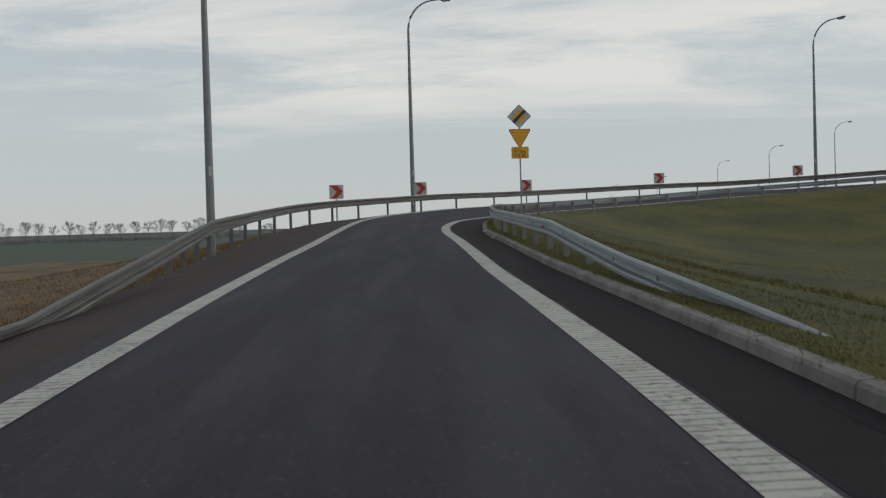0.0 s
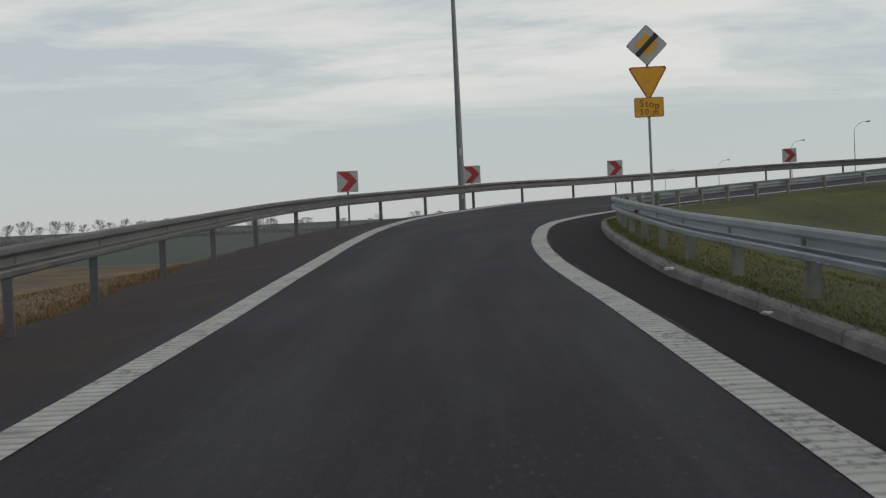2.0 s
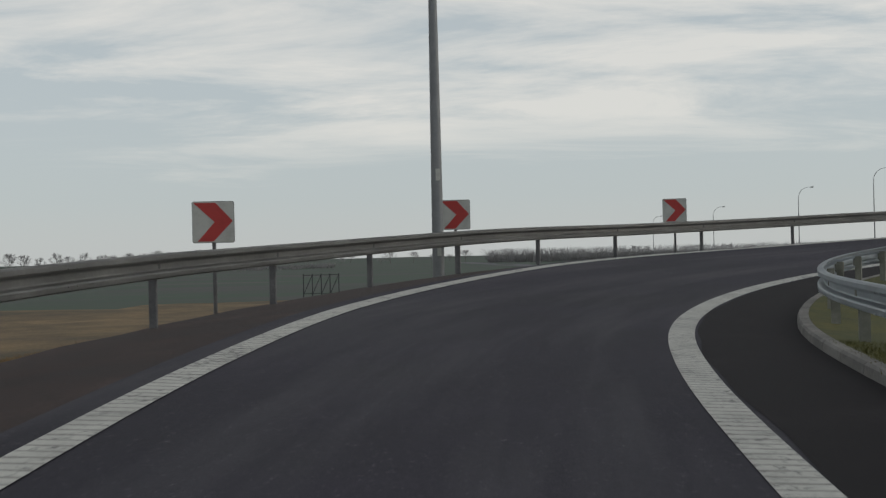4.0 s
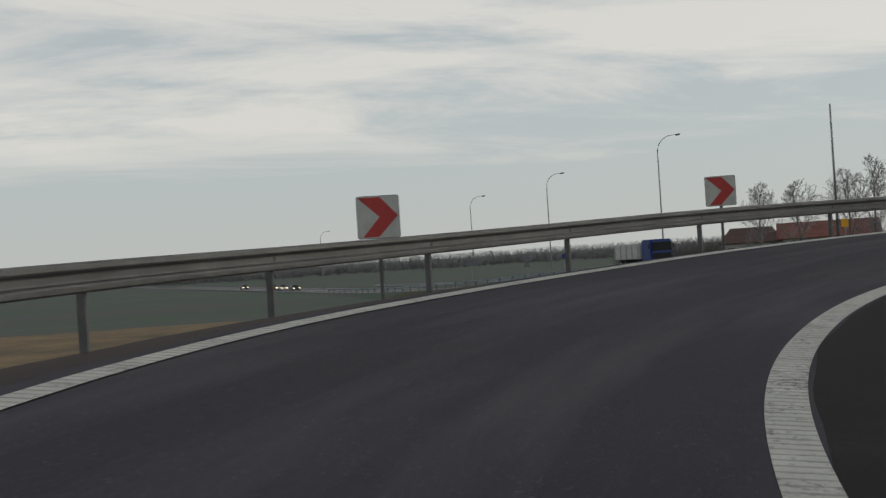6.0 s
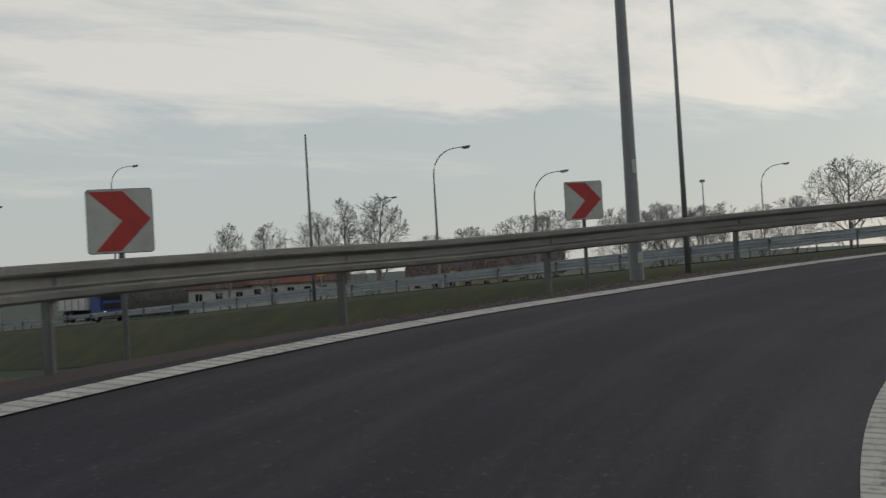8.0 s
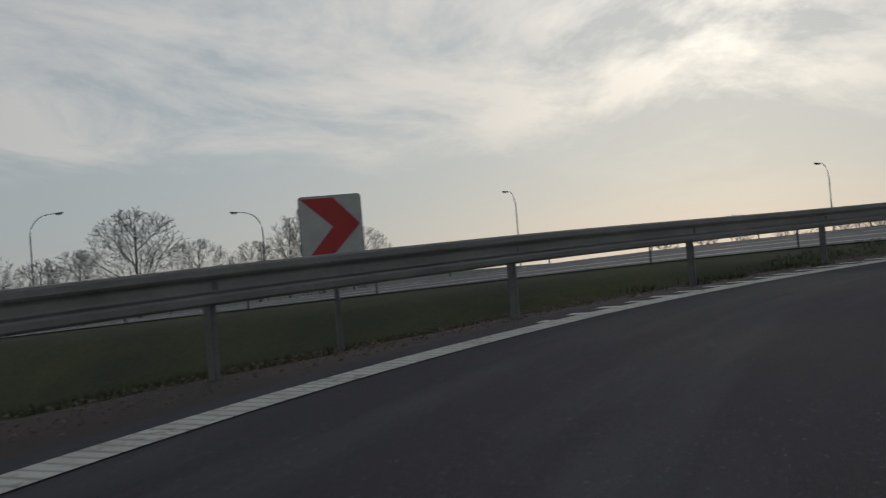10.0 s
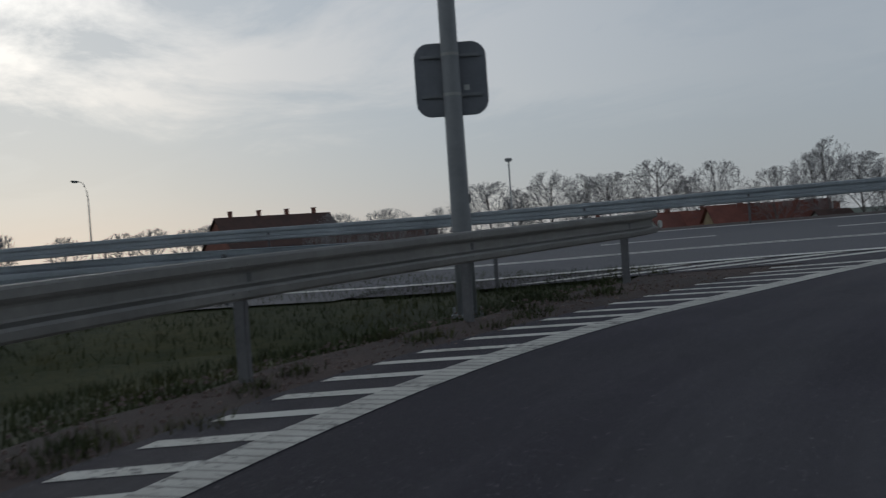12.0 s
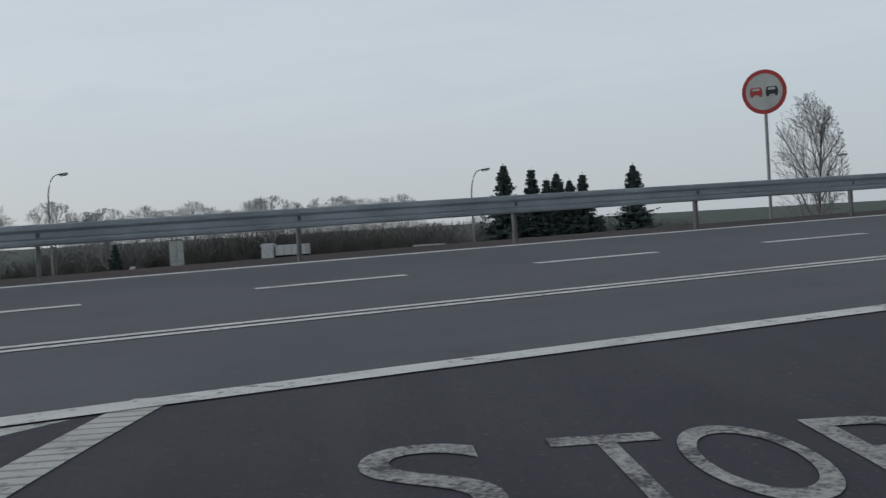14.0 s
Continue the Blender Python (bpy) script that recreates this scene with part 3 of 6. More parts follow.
kind = np.where((fs > 75 + 6 * wob) & (fd > 0) & (fd < 60) & (kind == 0) & (near_main(np.c_[CX.ravel(), CY.ravel()])[1] < 4), 3, kind)
ground.data.polygons.foreach_set("material_index", kind.astype(np.int32))
tagged(ground, "uneven yellow-green grass verge and flat fields", "ground", kind="structure")


# ---- carriageways ----
def strip(name, frm, to, s0, s1, up, mat, step=0.5, where=on_ramp, across=2, parent=None):
    s = np.arange(s0, s1 + step / 2, step)
    a, b = (f(s) if callable(f) else np.full(len(s), float(f)) for f in (frm, to))
    u = np.linspace(0, 1, across)
    dd = a[:, None] * (1 - u) + b[:, None] * u
    pts = where(np.repeat(s[:, None], across, 1), dd, up)
    return grid_mesh(name, pts, mat, uv=np.stack([dd, np.repeat(s[:, None], across, 1)], -1), parent=parent)


S_END = float(A_S[-1])
road = strip("ramp_road", lambda s: d_at(LEFT_LINE, s) + np.interp(s, [90, 100, 118], [0.45, 0.75, 1.2]), lambda s: d_at(RIGHT_LINE, s) - 0.86 - kerb_out(s), -60, S_END - 0.5, 0.0, asphalt, across=9)
tagged(road, "dark worn asphalt ramp curving to the right", "road", kind="structure")
shoulder = strip("shoulder", lambda s: d_at(RAIL, s) + 0.3 + 0.12 * np.sin(0.9 * s) * np.sin(2.3 * s), lambda s: d_at(LEFT_LINE, s) + np.interp(s, [90, 100, 118], [0.40, 0.70, 1.15]), 0, 116.5, -0.012, shoulder_dirt, across=7)
tagged(shoulder, "brown gravelly dirt shoulder under the guard rail", "shoulder", kind="structure")
main_road = strip("main_road", lambda s: np.where((s > JOIN - 25) & (s < JOIN + 9), 0.24, -1.5), M_FAR + 0.35, 0, float(M_S[-1]), 0.0, main_asphalt, step=1.0, where=on_main, across=9)
tagged(main_road, "grey asphalt main road with white markings", "road", kind="structure")


gore = strip("gore_pavement", -1.15, 0.26, JOIN - 2, JOIN + 14, -0.008, asphalt, where=on_main, across=4)
tagged(gore, "dark asphalt between the ramp and the main road", "road", kind="structure")


def marking(name, label, *args, **kw):
    return tagged(strip(name, *args, **kw), label, "road marking", kind="structure")


marking("left_edge_line", "broad ribbed white edge line on asphalt", lambda s: d_at(LEFT_LINE, s) + 0.14, lambda s: d_at(LEFT_LINE, s) - 0.14, -60, 117.95, 0.005, ribbed, step=0.25)
marking("right_edge_line", "broad ribbed white edge line on asphalt", lambda s: d_at(RIGHT_LINE, s) + 0.14, lambda s: d_at(RIGHT_LINE, s) - 0.14, -60, 112, 0.005, ribbed, step=0.25)
marking("main_near_line", "bright white edge line on grey asphalt", lambda s: np.where(s < JOIN + 12, 0.22, -0.1), lambda s: np.where(s < JOIN + 12, 0.50, 0.14), 0, 600, 0.006, main_paint, where=on_main)
marking("main_far_line", "thin white edge line on grey asphalt", M_FAR - 0.12, M_FAR + 0.12, 0, 600, 0.006, main_paint, where=on_main)
marking("main_double_line", "double solid white centre line", 3.45, 3.59, 0, 600, 0.006, main_paint, where=on_main)
marking("main_double_line", "double solid white centre line", 3.71, 3.85, 0, 600, 0.006, main_paint, where=on_main)
# strip laid over the road to carry that painted shade
margin = strip("road_margin", lambda s: d_at(RIGHT_LINE, s) - 0.17 - 0.03 * np.sin(1.7 * s) * np.sin(0.6 * s), lambda s: d_at(RIGHT_LINE, s) - 0.75 - 0.5 * kerb_out(s), -40, 104, 0.003, margin_shade, across=4)
tagged(margin, "asphalt margin between edge line and gutter, shade in its dark colour", "road", kind="structure")
main_shoulder = strip("main_shoulder", M_FAR + 0.3, M_FAR + 1.9, 0, float(M_S[-1]), -0.01, shoulder_dirt, step=1.0, where=on_main, across=4)
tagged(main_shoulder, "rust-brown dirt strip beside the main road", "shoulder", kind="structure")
verge_s = np.arange(-40, 106, 0.5)
verge_u = np.array([0.0, 0.3, 0.7, 1.2, 1.9])
verge_d = (d_at(RIGHT_LINE, verge_s) - kerb_out(verge_s))[:, None] - 1.05 - verge_u
verge_z = np.array([0.11, 0.10, 0.08, 0.05, -0.12])
verge = grid_mesh("verge", on_ramp(np.repeat(verge_s[:, None], 5, 1), verge_d, np.repeat(verge_z[None], len(verge_s), 0)), grass)
tagged(verge, "narrow grass verge behind the kerb", "verge", kind="structure")

bank_s = np.arange(JOIN + 9.0, JOIN + 170, 1.0)
bank_w, bank_z = np.array([-1.4, -2.2, -4.1, -9.2]), np.array([-0.02, -0.10, -0.37, -2.95])
bank = grid_mesh("main_verge", on_main(np.repeat(bank_s[:, None], 4, 1), np.repeat(bank_w[None], len(bank_s), 0), np.repeat(bank_z[None], len(bank_s), 0)), dark_grass)
tagged(bank, "dark grass verge along the main road", "verge", kind="structure")


# ---- guard rails ----
PROFILE = [(0.004, -0.150), (0.020, -0.160), (0.062, -0.154), (0.084, -0.136), (0.087, -0.088), (0.074, -0.068), (0.010, -0.046), (0.003, -0.030), (0.003, 0.030), (0.010, 0.046), (0.074, 0.068), (0.087, 0.088), (0.084, 0.136), (0.062, 0.154), (0.020, 0.160), (0.004, 0.150)]


def guard_rail(name, label, point, s0, s1, posts, face, height, mat, post_mat, post=(0.10, 0.055), bolts=True, rise=None, section=4.0, set_back=0.1, squat=1.0):
    """A W-beam rail. point(s, out, up) gives a place; face is the side (+1/-1) that the beam bulges to."""
    base = empty(name)
    tagged(base, label, "guard rail")
    starts = np.arange(s0, s1 - 0.05, section)
    for a in starts:
        b = min(a + section + 0.0, s1)
        ss = np.arange(a, b + 0.01, min(0.5, section / 8))
        bm = bmesh.new()
        rows = []
        for s in ss:
            h = height if rise is None else height * rise(s)
            rows.append([bm.verts.new(point(s, face * o, h - 0.155 * squat + v * squat)) for o, v in PROFILE])
        for r0, r1 in zip(rows, rows[1:]):
            for k in range(len(PROFILE) - 1):
                bm.faces.new((r0[k], r0[k + 1], r1[k + 1], r1[k]))
        geom = bmesh.ops.solidify(bm, geom=bm.faces[:], thickness=0.004)
        if bolts:
            for ds in (0.10, 0.30):
                for v in (-0.095, 0.095):
                    s = a + ds
                    if s > b:
                        continue
                    h = height if rise is None else height * rise(s)
                    c = Vector(point(s, face * 0.084, h - 0.155 + v))
                    bmesh.ops.create_icosphere(bm, subdivisions=1, radius=0.014, matrix=Matrix.Translation(c))
        part("beam", bm, mat, base, smooth=False)
    me = None
    for s in (np.arange(s0 + 0.2, s1, posts) if isinstance(posts, float) else posts):
        h = height if rise is None else height * rise(s)
        if h < 0.25:
            continue
        p, q = Vector(point(s, -face * set_back, 0)), Vector(point(s + 0.1, -face * set_back, 0))
        yaw = math.atan2(q.y - p.y, q.x - p.x)
        bm = bmesh.new()
        top = h - 0.06
        box(bm, (post[1], post[0], top + 0.4), Matrix.Translation((p.x, p.y, p.z + (top - 0.4) / 2)) @ Matrix.Rotation(yaw, 4, "Z"), 0.006)
        box(bm, (post[1] * 1.4, 0.10, 0.13), Matrix.Translation(Vector(point(s, -face * 0.045, h - 0.155))) @ Matrix.Rotation(yaw, 4, "Z"), 0.01)
        part("post", bm, post_mat, base)
    return base


def rail_along(places, mark=None):
    """Arc length along a line of places, and a place beside it; with mark, the arc length nearest to that point."""
    p = np.asarray(places, float)
    t = np.gradient(p[:, :2], axis=0)
    t /= np.linalg.norm(t, axis=1, keepdims=True)
    n = np.c_[-t[:, 1], t[:, 0]]
    l = np.r_[0, np.cumsum(np.linalg.norm(np.diff(p[:, :2], axis=0), axis=1))]

    def place(s, out, up):
        x, y, z = (np.interp(s, l, p[:, k]) for k in range(3))
        return (float(x + out * np.interp(s, l, n[:, 0])), float(y + out * np.interp(s, l, n[:, 1])), float(z + up))
    place.length = float(l[-1])
    place.at = lambda q: float(l[np.linalg.norm(p[:, :2] - q, axis=1).argmin()])
    return place


def ramp_up(s_ground, s_full, least=0.14):
    return lambda s: least + (1 - least) * float(np.clip((s - s_ground) / (s_full - s_ground), 0, 1)) ** 0.9


ss = np.arange(8, 115.3, 0.25)
outer = rail_along(on_ramp(ss, d_at(RAIL, ss)))
marks = [outer.at(q) for q in ((-4.24, 34.25), (-3.93, 45.37), (3.74, 66.81), (9.25, 72.27), (12.71, 74.22), (16.33, 75.88), (37.33, 73.37), (41.32, 71.56), (44.87, 69.2), (48.11, 66.43), (50.75, 63.39), (53.28, 59.96))]
l_post = marks[0]
posts = [l_post - k for k in (3.0, 6.8, 8.6, 10.3, 11.9)]
for a, b in zip(marks, marks[1:]):
    posts += list(np.linspace(a, b, max(1, round((b - a) / 4.0)) + 1)[:-1])
posts.append(marks[-1])
guard_rail("guard_rail", "long weathered grey steel guard rail along the outer curve", outer, l_post - 23.6, outer.at((53.89, 58.96)), posts, -1, 0.915, steel, post_steel, rise=ramp_up(l_post - 21, l_post - 7), set_back=0.09)
ss = np.arange(7.8, 100, 0.25)
inner_rail = rail_along(on_ramp(ss, d_at(RIGHT_LINE, ss) - kerb_out(ss) - 1.25 - 0.30 * np.clip((14 - ss) / 7, 0, 1), 0.0))
guard_rail("guard_rail", "blue-grey galvanised guard rail behind the kerb", inner_rail, 0.0, inner_rail.length, 2.3, 1, 0.70, blue_steel, post_concrete, post=(0.10, 0.10), rise=ramp_up(0.0, 13, 0.12), squat=0.86, set_back=0.07)
ss = np.arange(0, JOIN + 240, 1.0)
far_rail = rail_along(on_main(ss, M_FAR + 0.50))
guard_rail("guard_rail", "grey steel guard rail on the main road's outer edge", far_rail, far_rail.at((60.1, 47.3)) % 4.0 - 0.2, far_rail.length - 5.0, 4.0, 1, 0.84, blue_steel, post_steel, bolts=False)
ss = np.arange(JOIN + 7.0, JOIN + 230, 1.0)
near_rail = rail_along(on_main(ss, -1.0))
guard_rail("guard_rail", "grey steel guard rail on the main road's near edge", near_rail, 0.0, near_rail.length - 5.0, 4.0, -1, 0.8, blue_steel, post_steel, bolts=False)


# ---- kerb and gutter on the inside of the curve ----
kerb = empty("kerb")
tagged(kerb, "worn concrete kerb stones beside a shallow gutter", "kerb", kind="structure")
for s in np.arange(-40, 105, 1.0):
    bm = bmesh.new()
    d = d_at(RIGHT_LINE, np.array([s + 0.012, s + 0.988])) - kerb_out(np.array([s + 0.012, s + 0.988]))
    prof = [(-0.90, -0.05), (-0.915, 0.085), (-0.935, 0.11), (-1.04, 0.115), (-1.055, 0.10), (-1.055, -0.05)]
    ends = [[bm.verts.new(on_ramp(ss, dd + o, up)) for o, up in prof] for ss, dd in zip((s + 0.012, s + 0.988), d)]
    for k in range(len(prof) - 1):
        bm.faces.new((ends[0][k], ends[0][k + 1], ends[1][k + 1], ends[1][k]))
    bm.faces.new(ends[0])
    bm.faces.new(ends[1][::-1])
    part("kerb_stone", bm, concrete, kerb)
gutter = strip("gutter", lambda s: d_at(RIGHT_LINE, s) - 0.73 - 0.5 * kerb_out(s) - 0.02 * np.sin(3.1 * s) * np.sin(1.3 * s), lambda s: d_at(RIGHT_LINE, s) - 0.91 - kerb_out(s), -40, 105, 0.005, margin_shade, across=4)
tagged(gutter, "shallow gutter along the kerb in the dark margin colour", "gutter", kind="structure")


# ---- chevron boards ----
def paint_of(name, colour, rough=0.45):
    m = material(name, colour, rough)
    k = lambda f: tuple(min(1, c * f) for c in colour)
    return vary(m, [(0.3, k(0.82)), (0.5, k(1.0)), (0.7, k(1.1))], 3.0, fine=(25, 0.3), rough=(rough - 0.05, rough + 0.12))


board_white = paint_of("reflective_white", (0.52, 0.53, 0.50))
board_red = paint_of("reflective_red", (0.47, 0.045, 0.04))
sign_yellow = paint_of("sign_yellow", (0.86, 0.42, 0.025))
sign_black = paint_of("sign_black", (0.03, 0.03, 0.035))
sign_back = vary(material("sign_back_grey", (0.2, 0.21, 0.23), 0.5, 0.3), [(0.3, (0.15, 0.16, 0.18)), (0.7, (0.22, 0.23, 0.25))], 2.0, fine=(20, 0.3))


def rounded(bm, w, h, r, y, thick, m=Matrix(), seg=5):
    """A rounded plate in the xz plane, its front at y."""
    pts = []
    for cx, cz, a0 in ((w / 2 - r, h / 2 - r, 0), (-w / 2 + r, h / 2 - r, 90), (-w / 2 + r, -h / 2 + r, 180), (w / 2 - r, -h / 2 + r, 270)):
        for k in range(seg + 1):
            a = radians(a0 + 90 * k / seg)
            pts.append((cx + r * math.cos(a), cz + r * math.sin(a)))
    return plate(bm, pts, y, thick, m)


def plate(bm, pts, y, thick, m=Matrix()):
    front = [bm.verts.new(m @ Vector((x, y, z))) for x, z in pts]
    back = [bm.verts.new(m @ Vector((x, y + thick, z))) for x, z in pts]
    bm.faces.new(front)
    bm.faces.new(back[::-1])
    n = len(pts)
    for k in range(n):
        bm.faces.new((front[k], back[k], back[(k + 1) % n], front[(k + 1) % n]))
    return bm


def chevron_board(x, y, z_mid, facing, lean=0.0, side=0.68):
    """A square chevron board on its own post; facing: the heading (degrees) that its front looks to."""
    z0 = ground_at(x, y)
    ob = empty("chevron_board", Matrix.Translation((x, y, z0)) @ Matrix.Rotation(radians(facing), 4, "Z"))
    zm, h = z_mid - z0, side / 2
    lm = Matrix.Translation((0, 0, zm)) @ Matrix.Rotation(radians(lean), 4, "Y")
    bm = bmesh.new()
    tube(bm, [(0, 0.06, -0.3), (0, 0.06, zm + h * 0.8)], [0.034, 0.034], 10)
    part("post", bm, post_steel, ob)
    bm = bmesh.new()
    rounded(bm, side, side, 0.035, -0.012, 0.022, lm)
    part("board", bm, board_white, ob, "white reflective board")
    bm = bmesh.new()
    rim = side + 0.016
    rounded(bm, rim, rim, 0.04, -0.008, 0.026, lm)
    part("rim", bm, post_steel, ob)
    bm = bmesh.new()
    g = h - 0.018
    plate(bm, [(-g, g), (0.06 * side, g), (g, 0.02 * side), (0.0, -g), (-g * 1.0 + 0.09 * side, -g), (-0.10 * side + 0.09, 0.0)], -0.0165, 0.004, lm)
    part("chevron", bm, board_red, ob, "red chevron pointing right")
    return tagged(ob, "square red and white chevron board on a grey post", "chevron board", "chevron boards round the curve")


for bx, by, bz, yaw, lean in ((-2.72, 57.78, 1.77, 4, 0), (1.65, 65.28, 2.06, -4, 0), (8.46, 72.37, 2.29, -14, 0), (18.12, 77.67, 2.70, -28, 0), (28.31, 79.52, 3.05, -36, 0), (36.78, 75.38, 3.20, -74, 0)):
    chevron_board(bx, by, bz, yaw, lean)


# ---- priority, give-way and distance signs on one pole ----
def text_mesh(name, body, size, mat, parent, m, extrude=0.001):
    cu = bpy.data.curves.new(name, "FONT")
    cu.body, cu.size, cu.align_x, cu.align_y, cu.extrude = body, size, "CENTER", "CENTER", extrude
    tmp = bpy.data.objects.new("text", cu)
    scene.collection.objects.link(tmp)
    bpy.context.view_layer.update()
    me = bpy.data.meshes.new_from_object(tmp.evaluated_get(bpy.context.evaluated_depsgraph_get()))
    bpy.data.objects.remove(tmp)
    me.materials.clear()
    me.materials.append(mat)
    ob = new(name, me)
    if parent:
        ob.parent = parent
    ob.matrix_local = m
    return ob


sx, sy = 5.33, 47.2
sz = ground_at(sx, sy)
sp = empty("road_sign", Matrix.Translation((sx, sy, sz)) @ Matrix.Rotation(radians(-3), 4, "Z"))
bm = bmesh.new()
tube(bm, [(0, 0.05, -0.3), (0, 0.05, 4.75 - sz)], [0.032, 0.032], 10)
part("pole", bm, steel, sp)
FRONT = Matrix.Rotation(radians(90), 4, "X")
dm = Matrix.Translation((0.0, 0, 4.35 - sz)) @ Matrix.Rotation(radians(45), 4, "Y")
for nm, w, y, mt in (("diamond_rim", 0.70, -0.004, sign_black), ("diamond", 0.685, -0.012, board_white), ("diamond_centre", 0.40, -0.018, sign_yellow)):
    bm = bmesh.new()
    rounded(bm, w, w, 0.05 if w > 0.5 else 0.015, y, 0.02, dm)
    part(nm, bm, mt, sp)
bm = bmesh.new()
plate(bm, [(-0.45, -0.06), (0.45, -0.06), (0.45, 0.06), (-0.45, 0.06)], -0.023, 0.006, Matrix.Translation((0, 0, 4.35 - sz)) @ Matrix.Rotation(radians(-45), 4, "Y") @ Matrix.Diagonal((0.77, 1, 1, 1)))
part("end_bar", bm, sign_black, sp)


def triangle(side, r, y, thick, m):
    pts = []
    hgt = side * math.sqrt(3) / 2
    for (cx, cz), a0 in zip(((side / 2, hgt / 3), (-side / 2, hgt / 3), (0, -2 * hgt / 3)), (-30, 90, 210)):
        ang = math.atan2(-cz, -cx)
        ix, iz = cx + 2 * r * math.cos(ang), cz + 2 * r * math.sin(ang)
        for k in range(6):
            a = radians(a0 + 120 * k / 5)
            pts.append((ix + r * math.cos(a), iz + r * math.sin(a)))
    bm = bmesh.new()
    return plate(bm, pts, y, thick, m)


tm = Matrix.Translation((0, 0, 3.56 - sz))
part("triangle_rim", triangle(0.96, 0.05, -0.006, 0.02, tm), board_red, sp, "red rim")
part("triangle", triangle(0.86, 0.04, -0.014, 0.02, tm), sign_yellow, sp, "yellow give-way triangle pointing down")
pm = Matrix.Translation((0, 0, 2.87 - sz))
for nm, w, h, y, mt in (("plate_rim", 0.70, 0.47, -0.006, sign_black), ("plate", 0.675, 0.445, -0.014, sign_yellow)):
    bm = bmesh.new()
    rounded(bm, w, h, 0.035, y, 0.02, pm)
    part(nm, bm, mt, sp)
brown = paint_of("sign_lettering", (0.10, 0.035, 0.02))
for word, size, up, places in (("Stop", 0.235, 0.085, (-0.18, -0.055, 0.06, 0.19)), ("50 m", 0.19, -0.115, (-0.18, -0.055, 0, 0.15))):
    for ch, x in zip(word, places):
        if ch != " ":
            drop = -0.055 if ch == "p" else (-0.02 if ch in "om" else 0.0)
            text_mesh("letter", ch, size, brown, sp, pm @ Matrix.Translation((x, -0.017, up + drop * size / 0.235)) @ FRONT)
tagged(sp, "yellow triangle, striped diamond and yellow plate on one pole", "road sign")


# ---- street lamps ----
lamp_steel = vary(material("lamp_steel", (0.3, 0.31, 0.32), 0.5, 0.5), [(0.3, (0.20, 0.21, 0.22)), (0.6, (0.28, 0.29, 0.30)), (0.8, (0.36, 0.37, 0.38))], 1.5, fine=(20, 0.3), rough=(0.45, 0.65))


def street_lamp(x, y, top, toward_deg, arm=2.0, thick=0.10, plates=False, z0=None):
    z0 = ground_at(x, y) if z0 is None else z0
    h = top - z0
    ob = empty("street_lamp", Matrix.Translation((x, y, z0)) @ Matrix.Rotation(radians(toward_deg), 4, "Z"))
    bm = bmesh.new()
    r1 = thick * 0.42
    pts = [(0, 0, -0.3), (0, 0, 0.02), (0, 0, h * 0.3), (0, 0, h * 0.6), (0, 0, h - 1.7)]
    rad = [thick, thick, thick * 0.85, thick * 0.65, r1 * 1.1]
    for k in range(1, 8):
        a = radians(84 * k / 7)
        pts.append((arm * 0.75 * (1 - math.cos(a)), 0, h - 1.7 + 1.6 * math.sin(a)))
        rad.append(r1 * (1.05 - 0.05 * k))
    pts.append((arm * 0.95, 0, h - 0.06))
    rad.append(r1 * 0.6)
    tube(bm, pts, rad, 12)
    part("pole", bm, lamp_steel, ob, smooth=True)
    bm = bmesh.new()
    box(bm, (0.62, 0.24, 0.12), Matrix.Translation((arm * 0.95 + 0.22, 0, h - 0.06)) @ Matrix.Rotation(radians(-6), 4, "Y"), 0.045)
    part("lantern", bm, lamp_steel, ob)
    bm = bmesh.new()
    box(bm, (0.4, 0.18, 0.04), Matrix.Translation((arm * 0.95 + 0.24, 0, h - 0.155)) @ Matrix.Rotation(radians(-6), 4, "Y"), 0.015)
    part("lens", bm, board_white, ob)
    bm = bmesh.new()
    box(bm, (thick * 4, thick * 4, 0.05), Matrix.Translation((0, 0, 0.0)), 0.01)
    for i in (-1, 1):
        for j in (-1, 1):
            tube(bm, [(i * thick * 1.6, j * thick * 1.6, 0), (i * thick * 1.6, j * thick * 1.6, 0.09)], [0.018, 0.018], 6)
    part("base_plate", bm, lamp_steel, ob)
    if plates:
        for zz, hh in ((2.45, 0.26), (0.75, 0.2)):
            bm = bmesh.new()
            rounded(bm, 0.09, hh, 0.01, -thick * 1.01 - 0.01, 0.014, Matrix.Translation((0, 0, zz)) @ Matrix.Rotation(radians(plates - toward_deg), 4, "Z"))
            part("plate", bm, board_white, ob, "small pale plate")
    return tagged(ob, "tall tapered grey steel street lamp with a curved arm", "street lamp", "street lamps along the roads")


street_lamp(-5.01, 32.48, 11.87, 0, plates=20, thick=0.125)
street_lamp(1.2, 64.05, 12.48, 0, plates=10, thick=0.135)
street_lamp(29.53, 79.35, 13.36, -50, plates=-20, thick=0.135)
